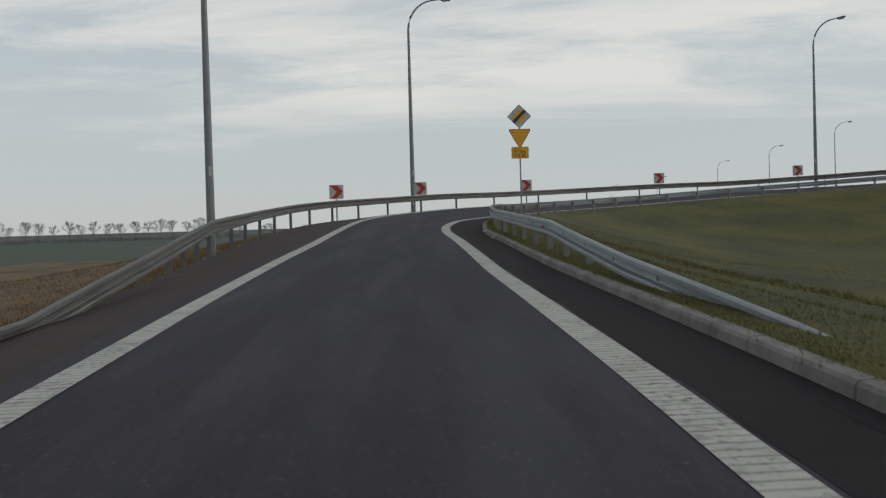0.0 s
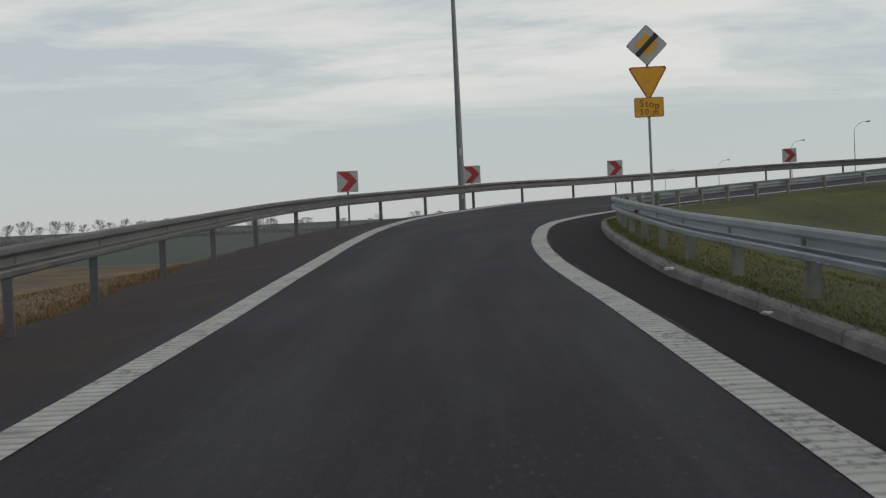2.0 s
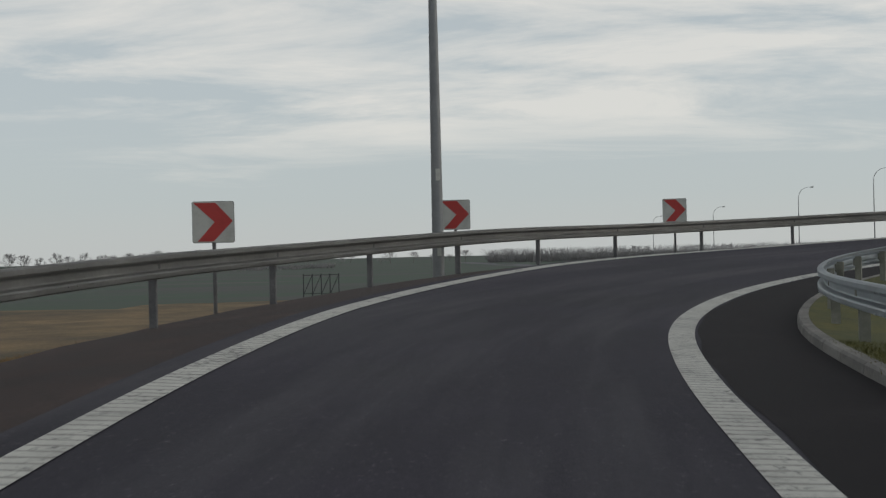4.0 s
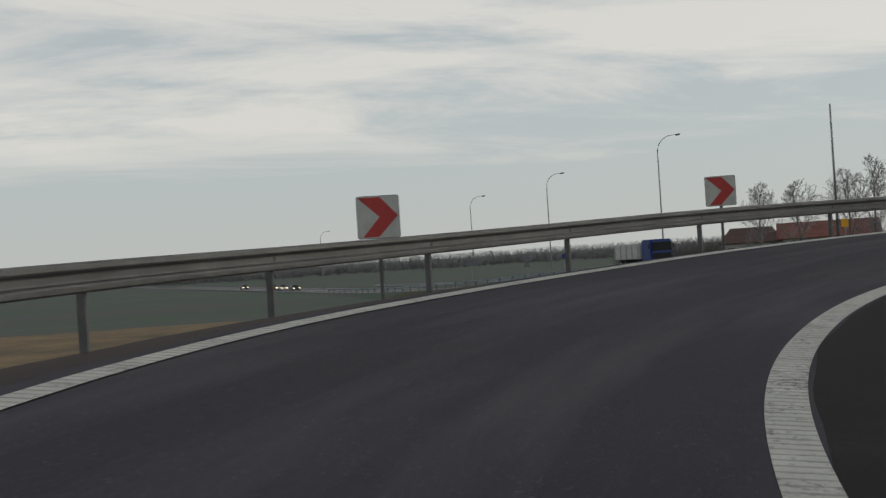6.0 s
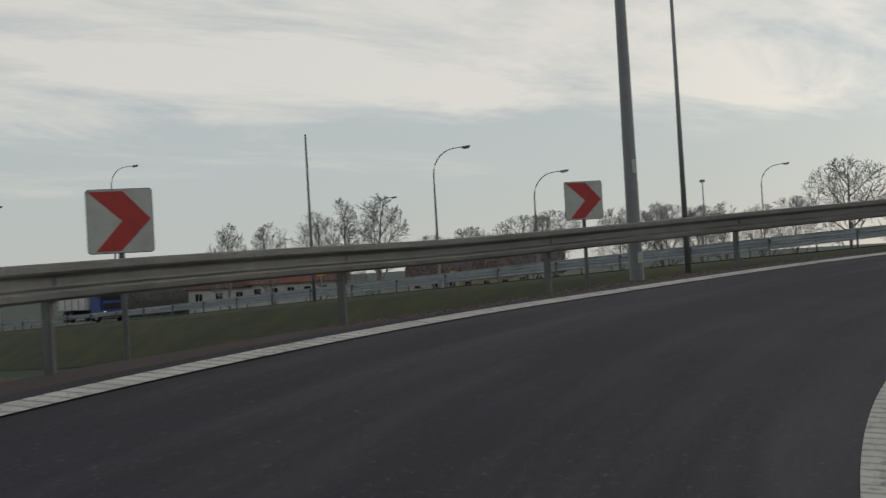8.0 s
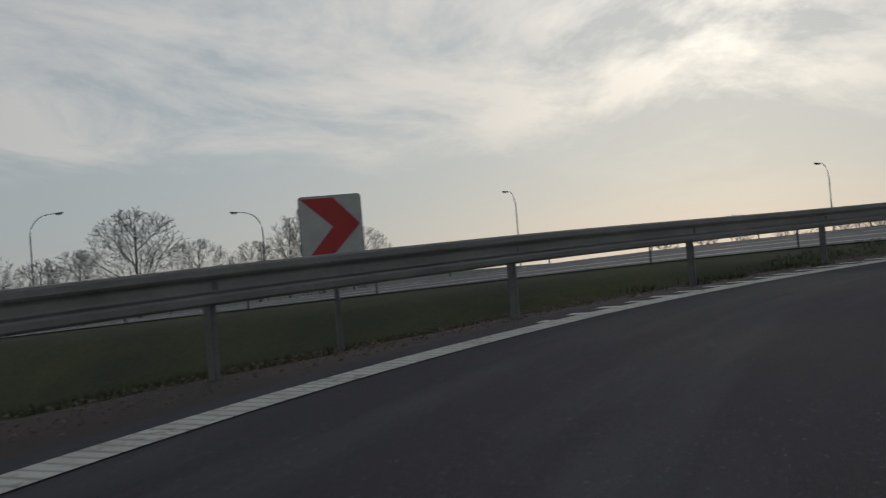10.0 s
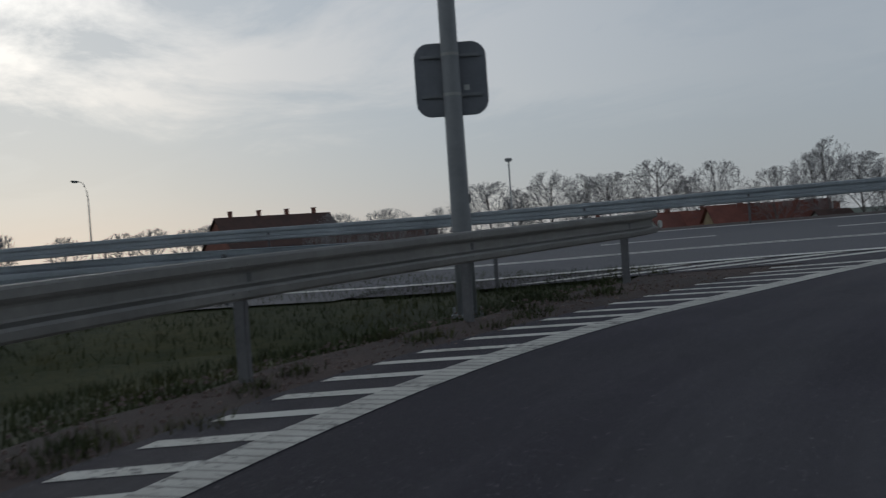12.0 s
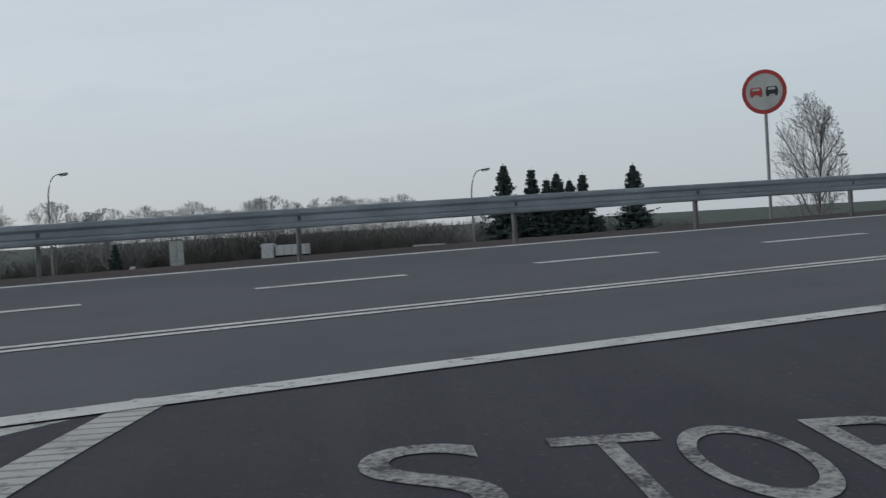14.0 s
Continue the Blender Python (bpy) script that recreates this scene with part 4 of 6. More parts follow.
for lx, ly, lt, ld, la in ((64.04, 159.21, 12.69, -35, 2), (64.83, 190.06, 11.42, -35, 2), (63.15, 214.96, 10.32, -35, 2), (63.53, 117.23, 9.51, -45, 2), (72.64, 116.97, 8.11, -45, 2), (101.32, 116.45, 9.14, -60, 2),
                       (108.98, 105.76, 8.45, 110, 2), (135.26, 88.61, 9.72, 110, 0.75), (132.58, 59.89, 9.39, 100, 0.75), (99.40, 5.13, 8.03, 220, 0.8), (76.62, -7.95, 6.90, 215, 0.8), (62.34, 261.85, 9.26, -35, 2), (60.75, 309.78, 9.08, -35, 2), (87.15, 150.71, 9.15, -45, 2), (56.21, -19.86, 6.60, 200, 0.8)):
    a = radians(ld)
    reach = min(2.0, la + 0.25)
    street_lamp(lx - reach * math.cos(a), ly - reach * math.sin(a), lt, ld, la, thick=0.10)


# ---- gore hatching, nose and STOP lettering ----
def patch(name, label, corners, mat=paint, up=0.004):
    """A flat painted quad on the ramp, from (along, left) corners."""
    pts = [on_ramp(s, d, up) for s, d in corners]
    bm = bmesh.new()
    bm.faces.new([bm.verts.new(p) for p in pts])
    bm.normal_update()
    bm.faces.ensure_lookup_table()
    if bm.faces[0].normal.z < 0:
        bmesh.ops.reverse_faces(bm, faces=bm.faces[:])
    return tagged(part(name, bm, mat), label, "road marking", kind="structure")


rng = random.Random(5)
HATCH = (94.3, 94.95, 95.6, 96.19, 96.81, 97.42, 98.1, 98.71, 99.4, 99.95, 100.6, 101.25, 101.9, 102.53, 103.17, 103.7, 104.33, 104.97, 105.6, 106.25, 106.92, 107.5, 108.2, 108.8, 109.42, 110.02, 110.75, 111.45, 112.06, 112.74, 113.58, 114.32, 114.98)
for at in HATCH:
    root = float(d_at(LEFT_LINE, at + 0.3)) - 0.05
    tip = float(np.interp(at, [94, 96, 98, 99.5, 100.5, 101.3, 103, 105, 106.5, 111, 112.5, 115], [2.92, 2.88, 2.83, 2.83, 2.86, 2.95, 3.03, 3.05, 3.15, 3.12, 3.06, 2.95])) + rng.uniform(-0.02, 0.02)
    back = 0.42 * (tip - root)
    wd = 0.10 + rng.uniform(-0.008, 0.008)
    patch("hatch_stripe", "worn white painted stripe on asphalt", [(at + back - wd, root), (at + back + wd, root), (at + wd, tip), (at - wd + 0.03, tip - 0.01)])
for k in range(4):
    s = JOIN + 0.8 + 1.15 * k
    pts = [on_main(s, 0.2, -0.003), on_main(s + 0.5, 0.2, -0.003), on_main(s + 2.7, -0.95, -0.003), on_main(s + 2.2, -0.95, -0.003)]
    bm = bmesh.new()
    bm.faces.new([bm.verts.new(p) for p in pts])
    bm.normal_update()
    if bm.faces[:][0].normal.z < 0:
        bmesh.ops.reverse_faces(bm, faces=bm.faces[:])
    tagged(part("hatch_stripe", bm, paint), "worn white painted stripe on asphalt", "road marking", kind="structure")
dash0 = float(near_main([(54.60, 46.93)])[0][0])
for k in range(-12, 40):
    s = dash0 + 4.03 * k
    marking("lane_dash", "white lane dash on grey asphalt", 6.93, 7.13, s, s + 2.05, 0.006, main_paint, where=on_main, step=0.41)
worn_paint = material("worn_paint", (0.4, 0.39, 0.37), 0.8)
vary(worn_paint, [(0.36, (0.06, 0.057, 0.06)), (0.46, (0.24, 0.23, 0.22)), (0.68, (0.46, 0.45, 0.42))], 2.4, fine=(30, 0.9), rough=(0.7, 0.9), bump=0.4, bump_scale=60)
for ch, cxy, wide, high in (("S", (50.03, 55.80), 0.58, 1.28), ("T", (49.27, 55.40), 0.52, 1.28), ("O", (48.82, 55.09), 0.56, 1.28), ("P", (48.21, 54.74), 0.52, 1.28)):
    ob = text_mesh("stop_letter", ch, 1.0, worn_paint, None, Matrix(), 0.0)
    co = np.array([v.co[:] for v in ob.data.vertices])
    mid, size = (co.max(0) + co.min(0)) / 2, np.maximum(co.max(0) - co.min(0), 1e-6)
    ahead = Vector((0.50, -0.866))
    right = Vector((-0.866, -0.50))
    for v in ob.data.vertices:
        a, b = (v.co.x - mid[0]) / size[0] * wide, (v.co.y - mid[1]) / size[1] * high
        x, y = cxy[0] + right.x * a + ahead.x * b, cxy[1] + right.y * a + ahead.y * b
        s, d, _ = near_axis([(x, y)])
        v.co = (x, y, float(ramp_z(s, d)[0]) + 0.006)
    tagged(ob, "worn white road lettering on dark asphalt", "road marking", kind="structure")


# ---- sign pole in the gore, seen from behind ----
px4, py4 = 53.58, 62.215
pz4 = ground_at(px4, py4)
gp = empty("road_sign", Matrix.Translation((px4, py4, pz4)) @ Matrix.Rotation(radians(-113), 4, "Z"))
bm = bmesh.new()
tube(bm, [(0, 0, -0.3), (0, 0, 1.2), (0, 0, 5), (0, 0, 9), (0, 0, 11.5)], [0.135, 0.13, 0.11, 0.09, 0.075], 14)
part("pole", bm, lamp_steel, gp, smooth=True)
bm = bmesh.new()
box(bm, (0.42, 0.42, 0.04), Matrix.Translation((0, 0, 0.03)), 0.008)
for i in (-1, 1):
    for j in (-1, 1):
        tube(bm, [(i * 0.17, j * 0.17, 0.03), (i * 0.17, j * 0.17, 0.14)], [0.022, 0.022], 6)
part("base_plate", bm, lamp_steel, gp)
zc = 5.30 - pz4
bm = bmesh.new()
rounded(bm, 0.93, 0.95, 0.19, 0.15, 0.012, Matrix.Translation((0, 0, zc)), seg=8)
part("sign_plate", bm, sign_back, gp, "grey back of a rounded square sign")
bm = bmesh.new()
rounded(bm, 0.95, 0.97, 0.20, 0.156, 0.014, Matrix.Translation((0, 0, zc)), seg=8)
part("rim", bm, lamp_steel, gp)
for zz in (zc + 0.3, zc - 0.22):
    bm = bmesh.new()
    box(bm, (0.78, 0.03, 0.045), Matrix.Translation((0, 0.13, zz)), 0.006)
    for xx in (-0.3, -0.22, 0.22, 0.3):
        tube(bm, [(xx, 0.10, zz), (xx, 0.12, zz)], [0.014, 0.014], 6)
    part("bracket", bm, lamp_steel, gp)
    bm = bmesh.new()
    tube(bm, [(0, 0, zz - 0.02), (0, 0, zz + 0.02)], [0.124, 0.124], 14)
    part("clamp", bm, steel, gp)
bm = bmesh.new()
box(bm, (0.07, 0.004, 0.07), Matrix.Translation((0.20, 0.147, zc - 0.12)))
part("sticker", bm, board_white, gp, "small white sticker")
bm = bmesh.new()
box(bm, (0.05, 0.05, 0.12), Matrix.Translation((0.12, -0.02, 1.55)), 0.01)
part("terminal_box", bm, lamp_steel, gp)
tagged(gp, "grey lamp pole carrying the back of a rounded sign", "road sign")

# ---- no-overtaking sign behind the far rail ----
nx, ny = 52.03, 34.95
nz = ground_at(nx, ny)
ns = empty("road_sign", Matrix.Translation((nx, ny, nz)) @ Matrix.Rotation(radians(176), 4, "Z"))
bm = bmesh.new()
tube(bm, [(0, 0.05, -0.4), (0, 0.05, 6.09 - nz)], [0.035, 0.035], 10)
part("pole", bm, steel, ns)
zd = 5.96 - nz


def disc(bm, r, y, thick, sides=36):
    return plate(bm, [(r * math.cos(2 * math.pi * k / sides), r * math.sin(2 * math.pi * k / sides)) for k in range(sides)], y, thick, Matrix.Translation((0, 0, zd)))


part("rim", disc(bmesh.new(), 0.47, -0.006, 0.02), board_red, ns, "red rim")
part("disc", disc(bmesh.new(), 0.385, -0.014, 0.02), board_white, ns, "white sign face")
for sidex, mt in ((-0.165, board_red), (0.165, sign_black)):
    bm = bmesh.new()
    M = Matrix.Translation((sidex, 0, zd))
    plate(bm, [(-0.13, -0.06), (0.13, -0.06), (0.13, 0.02), (0.10, 0.10), (-0.10, 0.10), (-0.13, 0.02)], -0.02, 0.008, M)
    part("car_symbol", bm, mt, ns, "red car symbol" if mt is board_red else "dark car symbol")
    for w in (-0.09, 0.09):
        bm = bmesh.new()
        plate(bm, [(w - 0.03, -0.10), (w + 0.03, -0.10), (w + 0.03, -0.05), (w - 0.03, -0.05)], -0.02, 0.008, M)
        part("wheel_symbol", bm, mt, ns)
    bm = bmesh.new()
    plate(bm, [(-0.085, 0.03), (0.085, 0.03), (0.065, 0.08), (-0.065, 0.08)], -0.023, 0.004, M)
    part("window_symbol", bm, board_white, ns)
tagged(ns, "round red-rimmed no-overtaking sign on a grey pole", "road sign")


# ---- plain masts ----
def mast(x, y, top, thick=0.09, head=False):
    z0 = ground_at(x, y)
    ob = empty("mast", Matrix.Translation((x, y, z0)))
    bm = bmesh.new()
    h = top - z0
    tube(bm, [(0, 0, -0.3), (0, 0, h * 0.5), (0, 0, h)], [thick, thick * 0.75, thick * 0.5], 10)
    part("pole", bm, lamp_steel, ob, smooth=True)
    bm = bmesh.new()
    box(bm, (0.35, 0.35, 0.22) if head else (0.12, 0.12, 0.06), Matrix.Translation((0, 0, h)), 0.02)
    part("head", bm, lamp_steel, ob)
    return tagged(ob, "plain straight grey steel mast", "mast")


mast(55.96, 123.53, 10.69, 0.12)
mast(53.88, 94.68, 14.55, 0.13)
mast(94.18, 120.02, 7.85, 0.09, True)
mast(106.59, 35.47, 7.76, 0.09, True)
mast(112.26, 96.93, 8.13, 0.09, True)

# ---- trees ----
# bark and twigs paled to grey: distance haze is mixed into their base colours
hazy_bark = vary(material("hazy_bark", (0.1, 0.085, 0.07)), [(0.3, (0.130, 0.117, 0.107)), (0.55, (0.220, 0.197, 0.183)), (0.75, (0.320, 0.287, 0.269))], 2.0, fine=(14, 0.5), rough=(0.85, 1.0), bump=0.5, bump_scale=20)
hazy_twig = vary(material("twigs", (0.11, 0.095, 0.085)), [(0.3, (0.243, 0.235, 0.237)), (0.7, (0.392, 0.378, 0.377))], 0.6, rough=(0.9, 1.0))
# fir green lifted towards blue-grey, so the colour includes haze
hazy_needles = vary(material("hazy_needles", (0.02, 0.03, 0.02)), [(0.3, (0.031, 0.045, 0.044)), (0.55, (0.051, 0.074, 0.069)), (0.75, (0.085, 0.112, 0.101))], 1.5, fine=(9, 0.5), rough=(0.9, 1.0))
russet = vary(material("russet_twigs", (0.14, 0.06, 0.04)), [(0.3, (0.07, 0.03, 0.02)), (0.7, (0.17, 0.08, 0.055))], 1.5, rough=(0.9, 1.0))


def limbs_mesh(name, limbs, mat, sides=3):
    vs, fs = [], []
    for pts, r0, r1 in limbs:
        base = len(vs)
        n = len(pts)
        for i, p in enumerate(pts):
            d = (pts[min(i + 1, n - 1)] - pts[max(i - 1, 0)]).normalized()
            a = d.orthogonal().normalized()
            b = d.cross(a)
            r = r0 + (r1 - r0) * i / (n - 1)
            vs += [tuple(p + r * (math.cos(2 * math.pi * k / sides) * a + math.sin(2 * math.pi * k / sides) * b)) for k in range(sides)]
        for i in range(n - 1):
            for k in range(sides):
                q = base + i * sides
                fs.append((q + k, q + (k + 1) % sides, q + sides + (k + 1) % sides, q + sides + k))
    me = bpy.data.meshes.new(name)
    me.from_pydata(vs, [], fs)
    me.materials.append(mat)
    me.update()
    return me


def bare_tree(seed, height, wide=0.34, low=0.25, rise=0.75, mat=hazy_twig, counts=(12, 8, 6, 4), least=0.02, crown_low=0.16):
    """A leafless tree at the origin: a tapered trunk and limbs that fan out to a rounded crown of fine twigs."""
    r = random.Random(seed)
    thick, fine = [], []
    mid, half, reach = height * (1 + crown_low) / 2, height * (1 - crown_low) / 2, height * wide

    def room(p, d):
        """Distance from p along d to the crown's rounded outline."""
        q, e = Vector((p.x / reach, p.y / reach, (p.z - mid) / half)), Vector((d.x / reach, d.y / reach, d.z / half))
        a, b, c = e.dot(e), q.dot(e), q.dot(q) - 1
        return max((-b + math.sqrt(max(b * b - a * c, 0))) / a, 0.15) if a else 0.15

    def grow(p, d, length, rad, level):
        pts, q, v = [p.copy()], p.copy(), d.copy()
        steps = (6, 4, 3, 2, 1)[level]
        for _ in range(steps):
            v = (v + Vector((r.gauss(0, 1), r.gauss(0, 1), 0.6 if level else 0)) * (0.03 if level == 0 else 0.085)).normalized()
            q = q + v * length / steps
            pts.append(q.copy())
        (thick if level < 2 else fine).append((pts, rad, max(rad * 0.3, least * 0.55)))
        if level >= len(counts):
            return
        for k in range(counts[level]):
            t = (k + r.random()) / counts[level]
            t = low + (0.97 - low) * t if level == 0 else 0.18 + 0.82 * t
            i = min(int(t * steps), steps - 1)
            at = pts[i].lerp(pts[i + 1], t * steps - i)
            axis = (pts[i + 1] - pts[i]).normalized()
            az = k * 2.4 + r.uniform(-0.4, 0.4)
            o = axis.orthogonal().normalized()
            side = o * math.cos(az) + axis.cross(o) * math.sin(az)
            open_ = (1.0 - 0.45 * t) if level == 0 else 0.62
            nd = (axis * (rise if level == 0 else 0.85) + side * open_ * r.uniform(0.75, 1.15)).normalized()
            free = room(at, nd) * (r.uniform(0.58, 1.06) if level == 0 else r.uniform(0.68, 1.04) if level < 2 else r.uniform(0.8, 1.15))
            ln = free if level == 0 else min(free, length * 0.62 * r.uniform(0.7, 1.15))
            grow(at, nd, ln, max(rad * (0.42 if level == 0 else 0.5) * (1.1 - 0.5 * t), least), level + 1)

    grow(Vector((0, 0, -0.4)), Vector((0, 0, 1)), height * 0.9, height * 0.013 + 0.03, 0)
    ob = empty("tree")
    t = new("trunk", limbs_mesh("trunk", thick, hazy_bark, 5))
    t.parent = ob
    c = new("crown", limbs_mesh("crown", fine, mat, 3))
    c.parent = ob
    return tagged(ob, "leafless tree with a spreading crown of fine twigs", "tree", "bare trees")


def fir_tree(seed, height):
    r = random.Random(seed)
    ob = empty("tree")
    bm = bmesh.new()
    tube(bm, [(0, 0, -0.4), (0, 0, height * 0.5), (0, 0, height)], [0.2, 0.12, 0.02], 7)
    part("trunk", bm, hazy_bark, ob)
    vs, fs = [], []
    z = height * 0.05
    while z < height * 0.985:
        reach = (1 - z / height) ** 1.0 * height * 0.42 * r.uniform(0.5, 1.15) + 0.04
        for k in range(12):
            a = k * 0.52 + r.uniform(-0.3, 0.3)
            ln = reach * r.uniform(0.6, 1.2)
            droop = r.uniform(0.0, 0.35)
            root = Vector((0, 0, z + 0.1))
            out = Vector((math.cos(a), math.sin(a), 0))
            side = Vector((-math.sin(a), math.cos(a), 0))
            for j in range(8):
                f = (j + 0.6) / 8
                p = root + out * ln * f + Vector((0, 0, ln * (-droop * f + 0.22 * f * f)))
                w = ln * 0.20 * (1.1 - f) + 0.07
                for sg in (-1, 1):
                    b = len(vs)
                    tip = p + side * sg * w * r.uniform(0.7, 1.3) + out * w * r.uniform(0.5, 1.2) + Vector((0, 0, r.uniform(-0.16, 0.06)))
                    vs += [tuple(p - out * 0.06 + Vector((0, 0, 0.05))), tuple(p + out * 0.14 - Vector((0, 0, 0.10))), tuple(tip)]
                    fs.append((b, b + 1, b + 2))
                b = len(vs)
                vs += [tuple(p + side * 0.08), tuple(p - side * 0.08), tuple(p + out * 0.12 - Vector((0, 0, 0.3 * r.random() + 0.12)))]
                fs.append((b, b + 1, b + 2))
        z += height * 0.024
    me = bpy.data.meshes.new("crown")
    me.from_pydata(vs, [], fs)
    me.materials.append(hazy_needles)
    c = new("crown", me)
    c.parent = ob
    return tagged(ob, "dark green conical fir with drooping boughs", "tree", "firs")


KINDS = [bare_tree(1, 12, 0.34, 0.24, counts=(10, 6, 5, 4)), bare_tree(2, 12, 0.26, 0.2, 0.95, counts=(10, 6, 5, 4)), bare_tree(3, 12, 0.38, 0.28, 0.65, counts=(10, 6, 5, 4)), bare_tree(4, 12, 0.20, 0.16, 1.1, counts=(10, 6, 5, 4)), bare_tree(6, 12, 0.42, 0.2, 0.6, counts=(11, 7, 6, 3))]
FAR_KINDS = [bare_tree(7, 12, 0.40, 0.3, counts=(8, 6, 5), least=0.07), bare_tree(8, 12, 0.33, 0.3, counts=(8, 6, 5), least=0.07), bare_tree(9, 12, 0.48, 0.2, counts=(8, 6, 5), least=0.07)]
LONE = bare_tree(16, 12, 0.21, 0.34, 0.85, counts=(20, 7, 5, 3), least=0.010, crown_low=0.30)
used = set()


def plant(kind, x, y, top, wide=1.0, turn=None, base=None):
    """Set a tree so that its top reaches the given height; the first of each kind is moved, the rest are copies."""
    z0 = ground_at(x, y) if base is None else base
    k = (top - z0) / (10.0 if kind in (5, 6) else 12.0)
    src = ALL[kind]
    m = Matrix.Translation((x, y, z0)) @ Matrix.Rotation(rng.uniform(0, 6.28) if turn is None else turn, 4, "Z") @ Matrix.Diagonal((k * wide, k * wide, k, 1))
    if kind in used:
        ob = src.copy()
        scene.collection.objects.link(ob)
        for ch in src.children:
            c = ch.copy()
            scene.collection.objects.link(c)
            c.parent = ob
    else:
        used.add(kind)
        ob = src
    ob.matrix_world = m
    return ob


ALL = KINDS + [fir_tree(11, 10), fir_tree(12, 10)] + FAR_KINDS + [LONE]


def sight(x, y, az, dist):
    return x + dist * math.sin(radians(az)), y + dist * math.cos(radians(az))


# far row across the fields
for k in range(26):
    az = -23 + k * 0.62 + rng.uniform(-0.15, 0.15)
    plant(rng.choice((7, 8, 9)), *sight(0, 0, az, 560 + rng.uniform(-30, 30)), rng.uniform(2.3, 6.0), 1.1)
for k in range(46):
    az = -9 + k * 0.95 + rng.uniform(-0.4, 0.4)
    plant(rng.choice((7, 8, 9)), *sight(0, 40, az, 760 + rng.uniform(-90, 200)), rng.uniform(-0.5, 4.5), 1.7)
# poplars behind the barn
for az, top, wd, kd in ((33.75, 9.35, 0.85, 1), (35.86, 9.53, 1.0, 1), (37.98, 10.00, 0.95, 1), (39.28, 10.87, 0.85, 3), (40.84, 11.25, 1.1, 1), (48.17, 8.65, 1.2, 4), (49.44, 8.24, 1.0, 2), (53.36, 8.30, 1, 0), (54.93, 8.67, 1, 2), (56.50, 8.07, 1, 1), (45.33, 6.82, 1.1, 2), (43.57, 6.44, 1.1, 0)):
    plant(kd, *sight(9.5, 63.9, az, 150 + rng.uniform(-10, 15)), top, wd)
# row by the second road
for az, top, wd, kd in ((51.79, 8.85, 1, 0), (53.96, 9.61, 1, 1), (55.92, 8.61, 1, 2), (57.30, 8.98, 0.9, 1), (58.97, 8.17, 1, 0), (60.64, 9.03, 1, 2), (63.40, 13.18, 1.15, 0), (66.13, 9.03, 0.9, 4), (68.87, 8.59, 0.9, 2), (70.34, 11.48, 0.75, 1), (71.32, 12.05, 0.7, 3), (72.20, 11.05, 0.75, 1), (73.95, 9.16, 0.9, 4)):
    plant(kd, *sight(23.1, 71.5, az, 150 + rng.uniform(-8, 8)), top, wd)
for az, top in ((90.79, 10.28), (92.16, 10.82), (94.99, 9.15), (97.43, 9.24), (98.89, 9.86), (100.55, 9.30), (101.53, 10.04), (88.64, 8.70)):
    plant(rng.choice((7, 9)), *sight(32.3, 71.2, az, 300), top, 1.0)
# gardens beyond the main road
for az, top, wd, kd in ((107.08, 10.24, 1.1, 4), (109.63, 9.99, 1.2, 2), (112.37, 9.92, 1.0, 0), (114.72, 12.79, 1.25, 4), (116.48, 11.77, 1.0, 1), (118.05, 13.69, 1.0, 0), (119.42, 12.87, 0.9, 1), (120.88, 13.22, 1.2, 4), (123.33, 14.72, 1.1, 0), (124.69, 11.95, 0.9, 2), (126.16, 13.47, 0.8, 4), (128.98, 11.83, 1.0, 2),
                        (130.65, 13.73, 0.9, 0), (131.63, 15.26, 0.9, 1), (132.90, 12.88, 1.1, 4), (133.97, 12.27, 0.8, 1), (136.41, 11.81, 0.9, 2), (137.77, 9.62, 0.9, 0), (138.75, 10.37, 1.0, 2)):
    plant(kd, *sight(43, 66.2, az, 160 + rng.uniform(-8, 12)), top - 2.6, wd)
for k in range(22):
    az = 137.39 + k * 1.02 + rng.uniform(-0.3, 0.3)
    plant(rng.choice((0, 1, 2, 4)), *sight(48, 60.1, az, 190 + rng.uniform(-15, 25)), rng.uniform(7.7, 9.9) if az < 153.5 else rng.uniform(3.1, 5.6), 1.1)
for az, top, kd in ((157.99, 9.03, 5), (159.35, 8.57, 6), (160.57, 8.17, 5), (160.08, 7.39, 6), (161.20, 7.28, 5), (161.84, 7.76, 6), (158.70, 5.17, 5), (157.23, 3.24, 6), (162.60, 3.55, 5), (164.31, 8.40, 5), (164.94, 3.51, 6), (163.57, 2.75, 5), (138.97, 3.48, 6)):
    plant(kd, *sight(48, 60.1, az, 114 + rng.uniform(-4, 6)), top, 1.0)
plant(10, *sight(48, 60.1, 172.6, 75), 10.35, 0.74, 0.4)
# low scrub and hedges: one plant of their own, in loose rows
hedge_twigs = vary(material("hedge_twigs", (0.15, 0.14, 0.13)), [(0.3, (0.10, 0.092, 0.086)), (0.7, (0.20, 0.185, 0.172))], 0.6, rough=(0.9, 1.0))
r2 = random.Random(21)


def scrub(name, label, spots, mat, high, blades=46, fat=0.03):
    limbs = []
    for x, y in spots:
        z = ground_at(x, y)
        for _ in range(blades):
            a, h = r2.uniform(0, 6.28), high * r2.uniform(0.4, 1.1)
            out = r2.uniform(0.1, 0.75) * high
            p0 = Vector((x + r2.gauss(0, 0.3), y + r2.gauss(0, 0.3), z))
            p2 = p0 + Vector((math.cos(a) * out, math.sin(a) * out, h))
            limbs.append(([p0, p0.lerp(p2, 0.5) + Vector((0, 0, 0.12 * h)), p2], fat, fat * 0.45))
    ob = new(name, limbs_mesh(name, limbs, mat, 3))
    return tagged(ob, label, "scrub", kind="stuff")


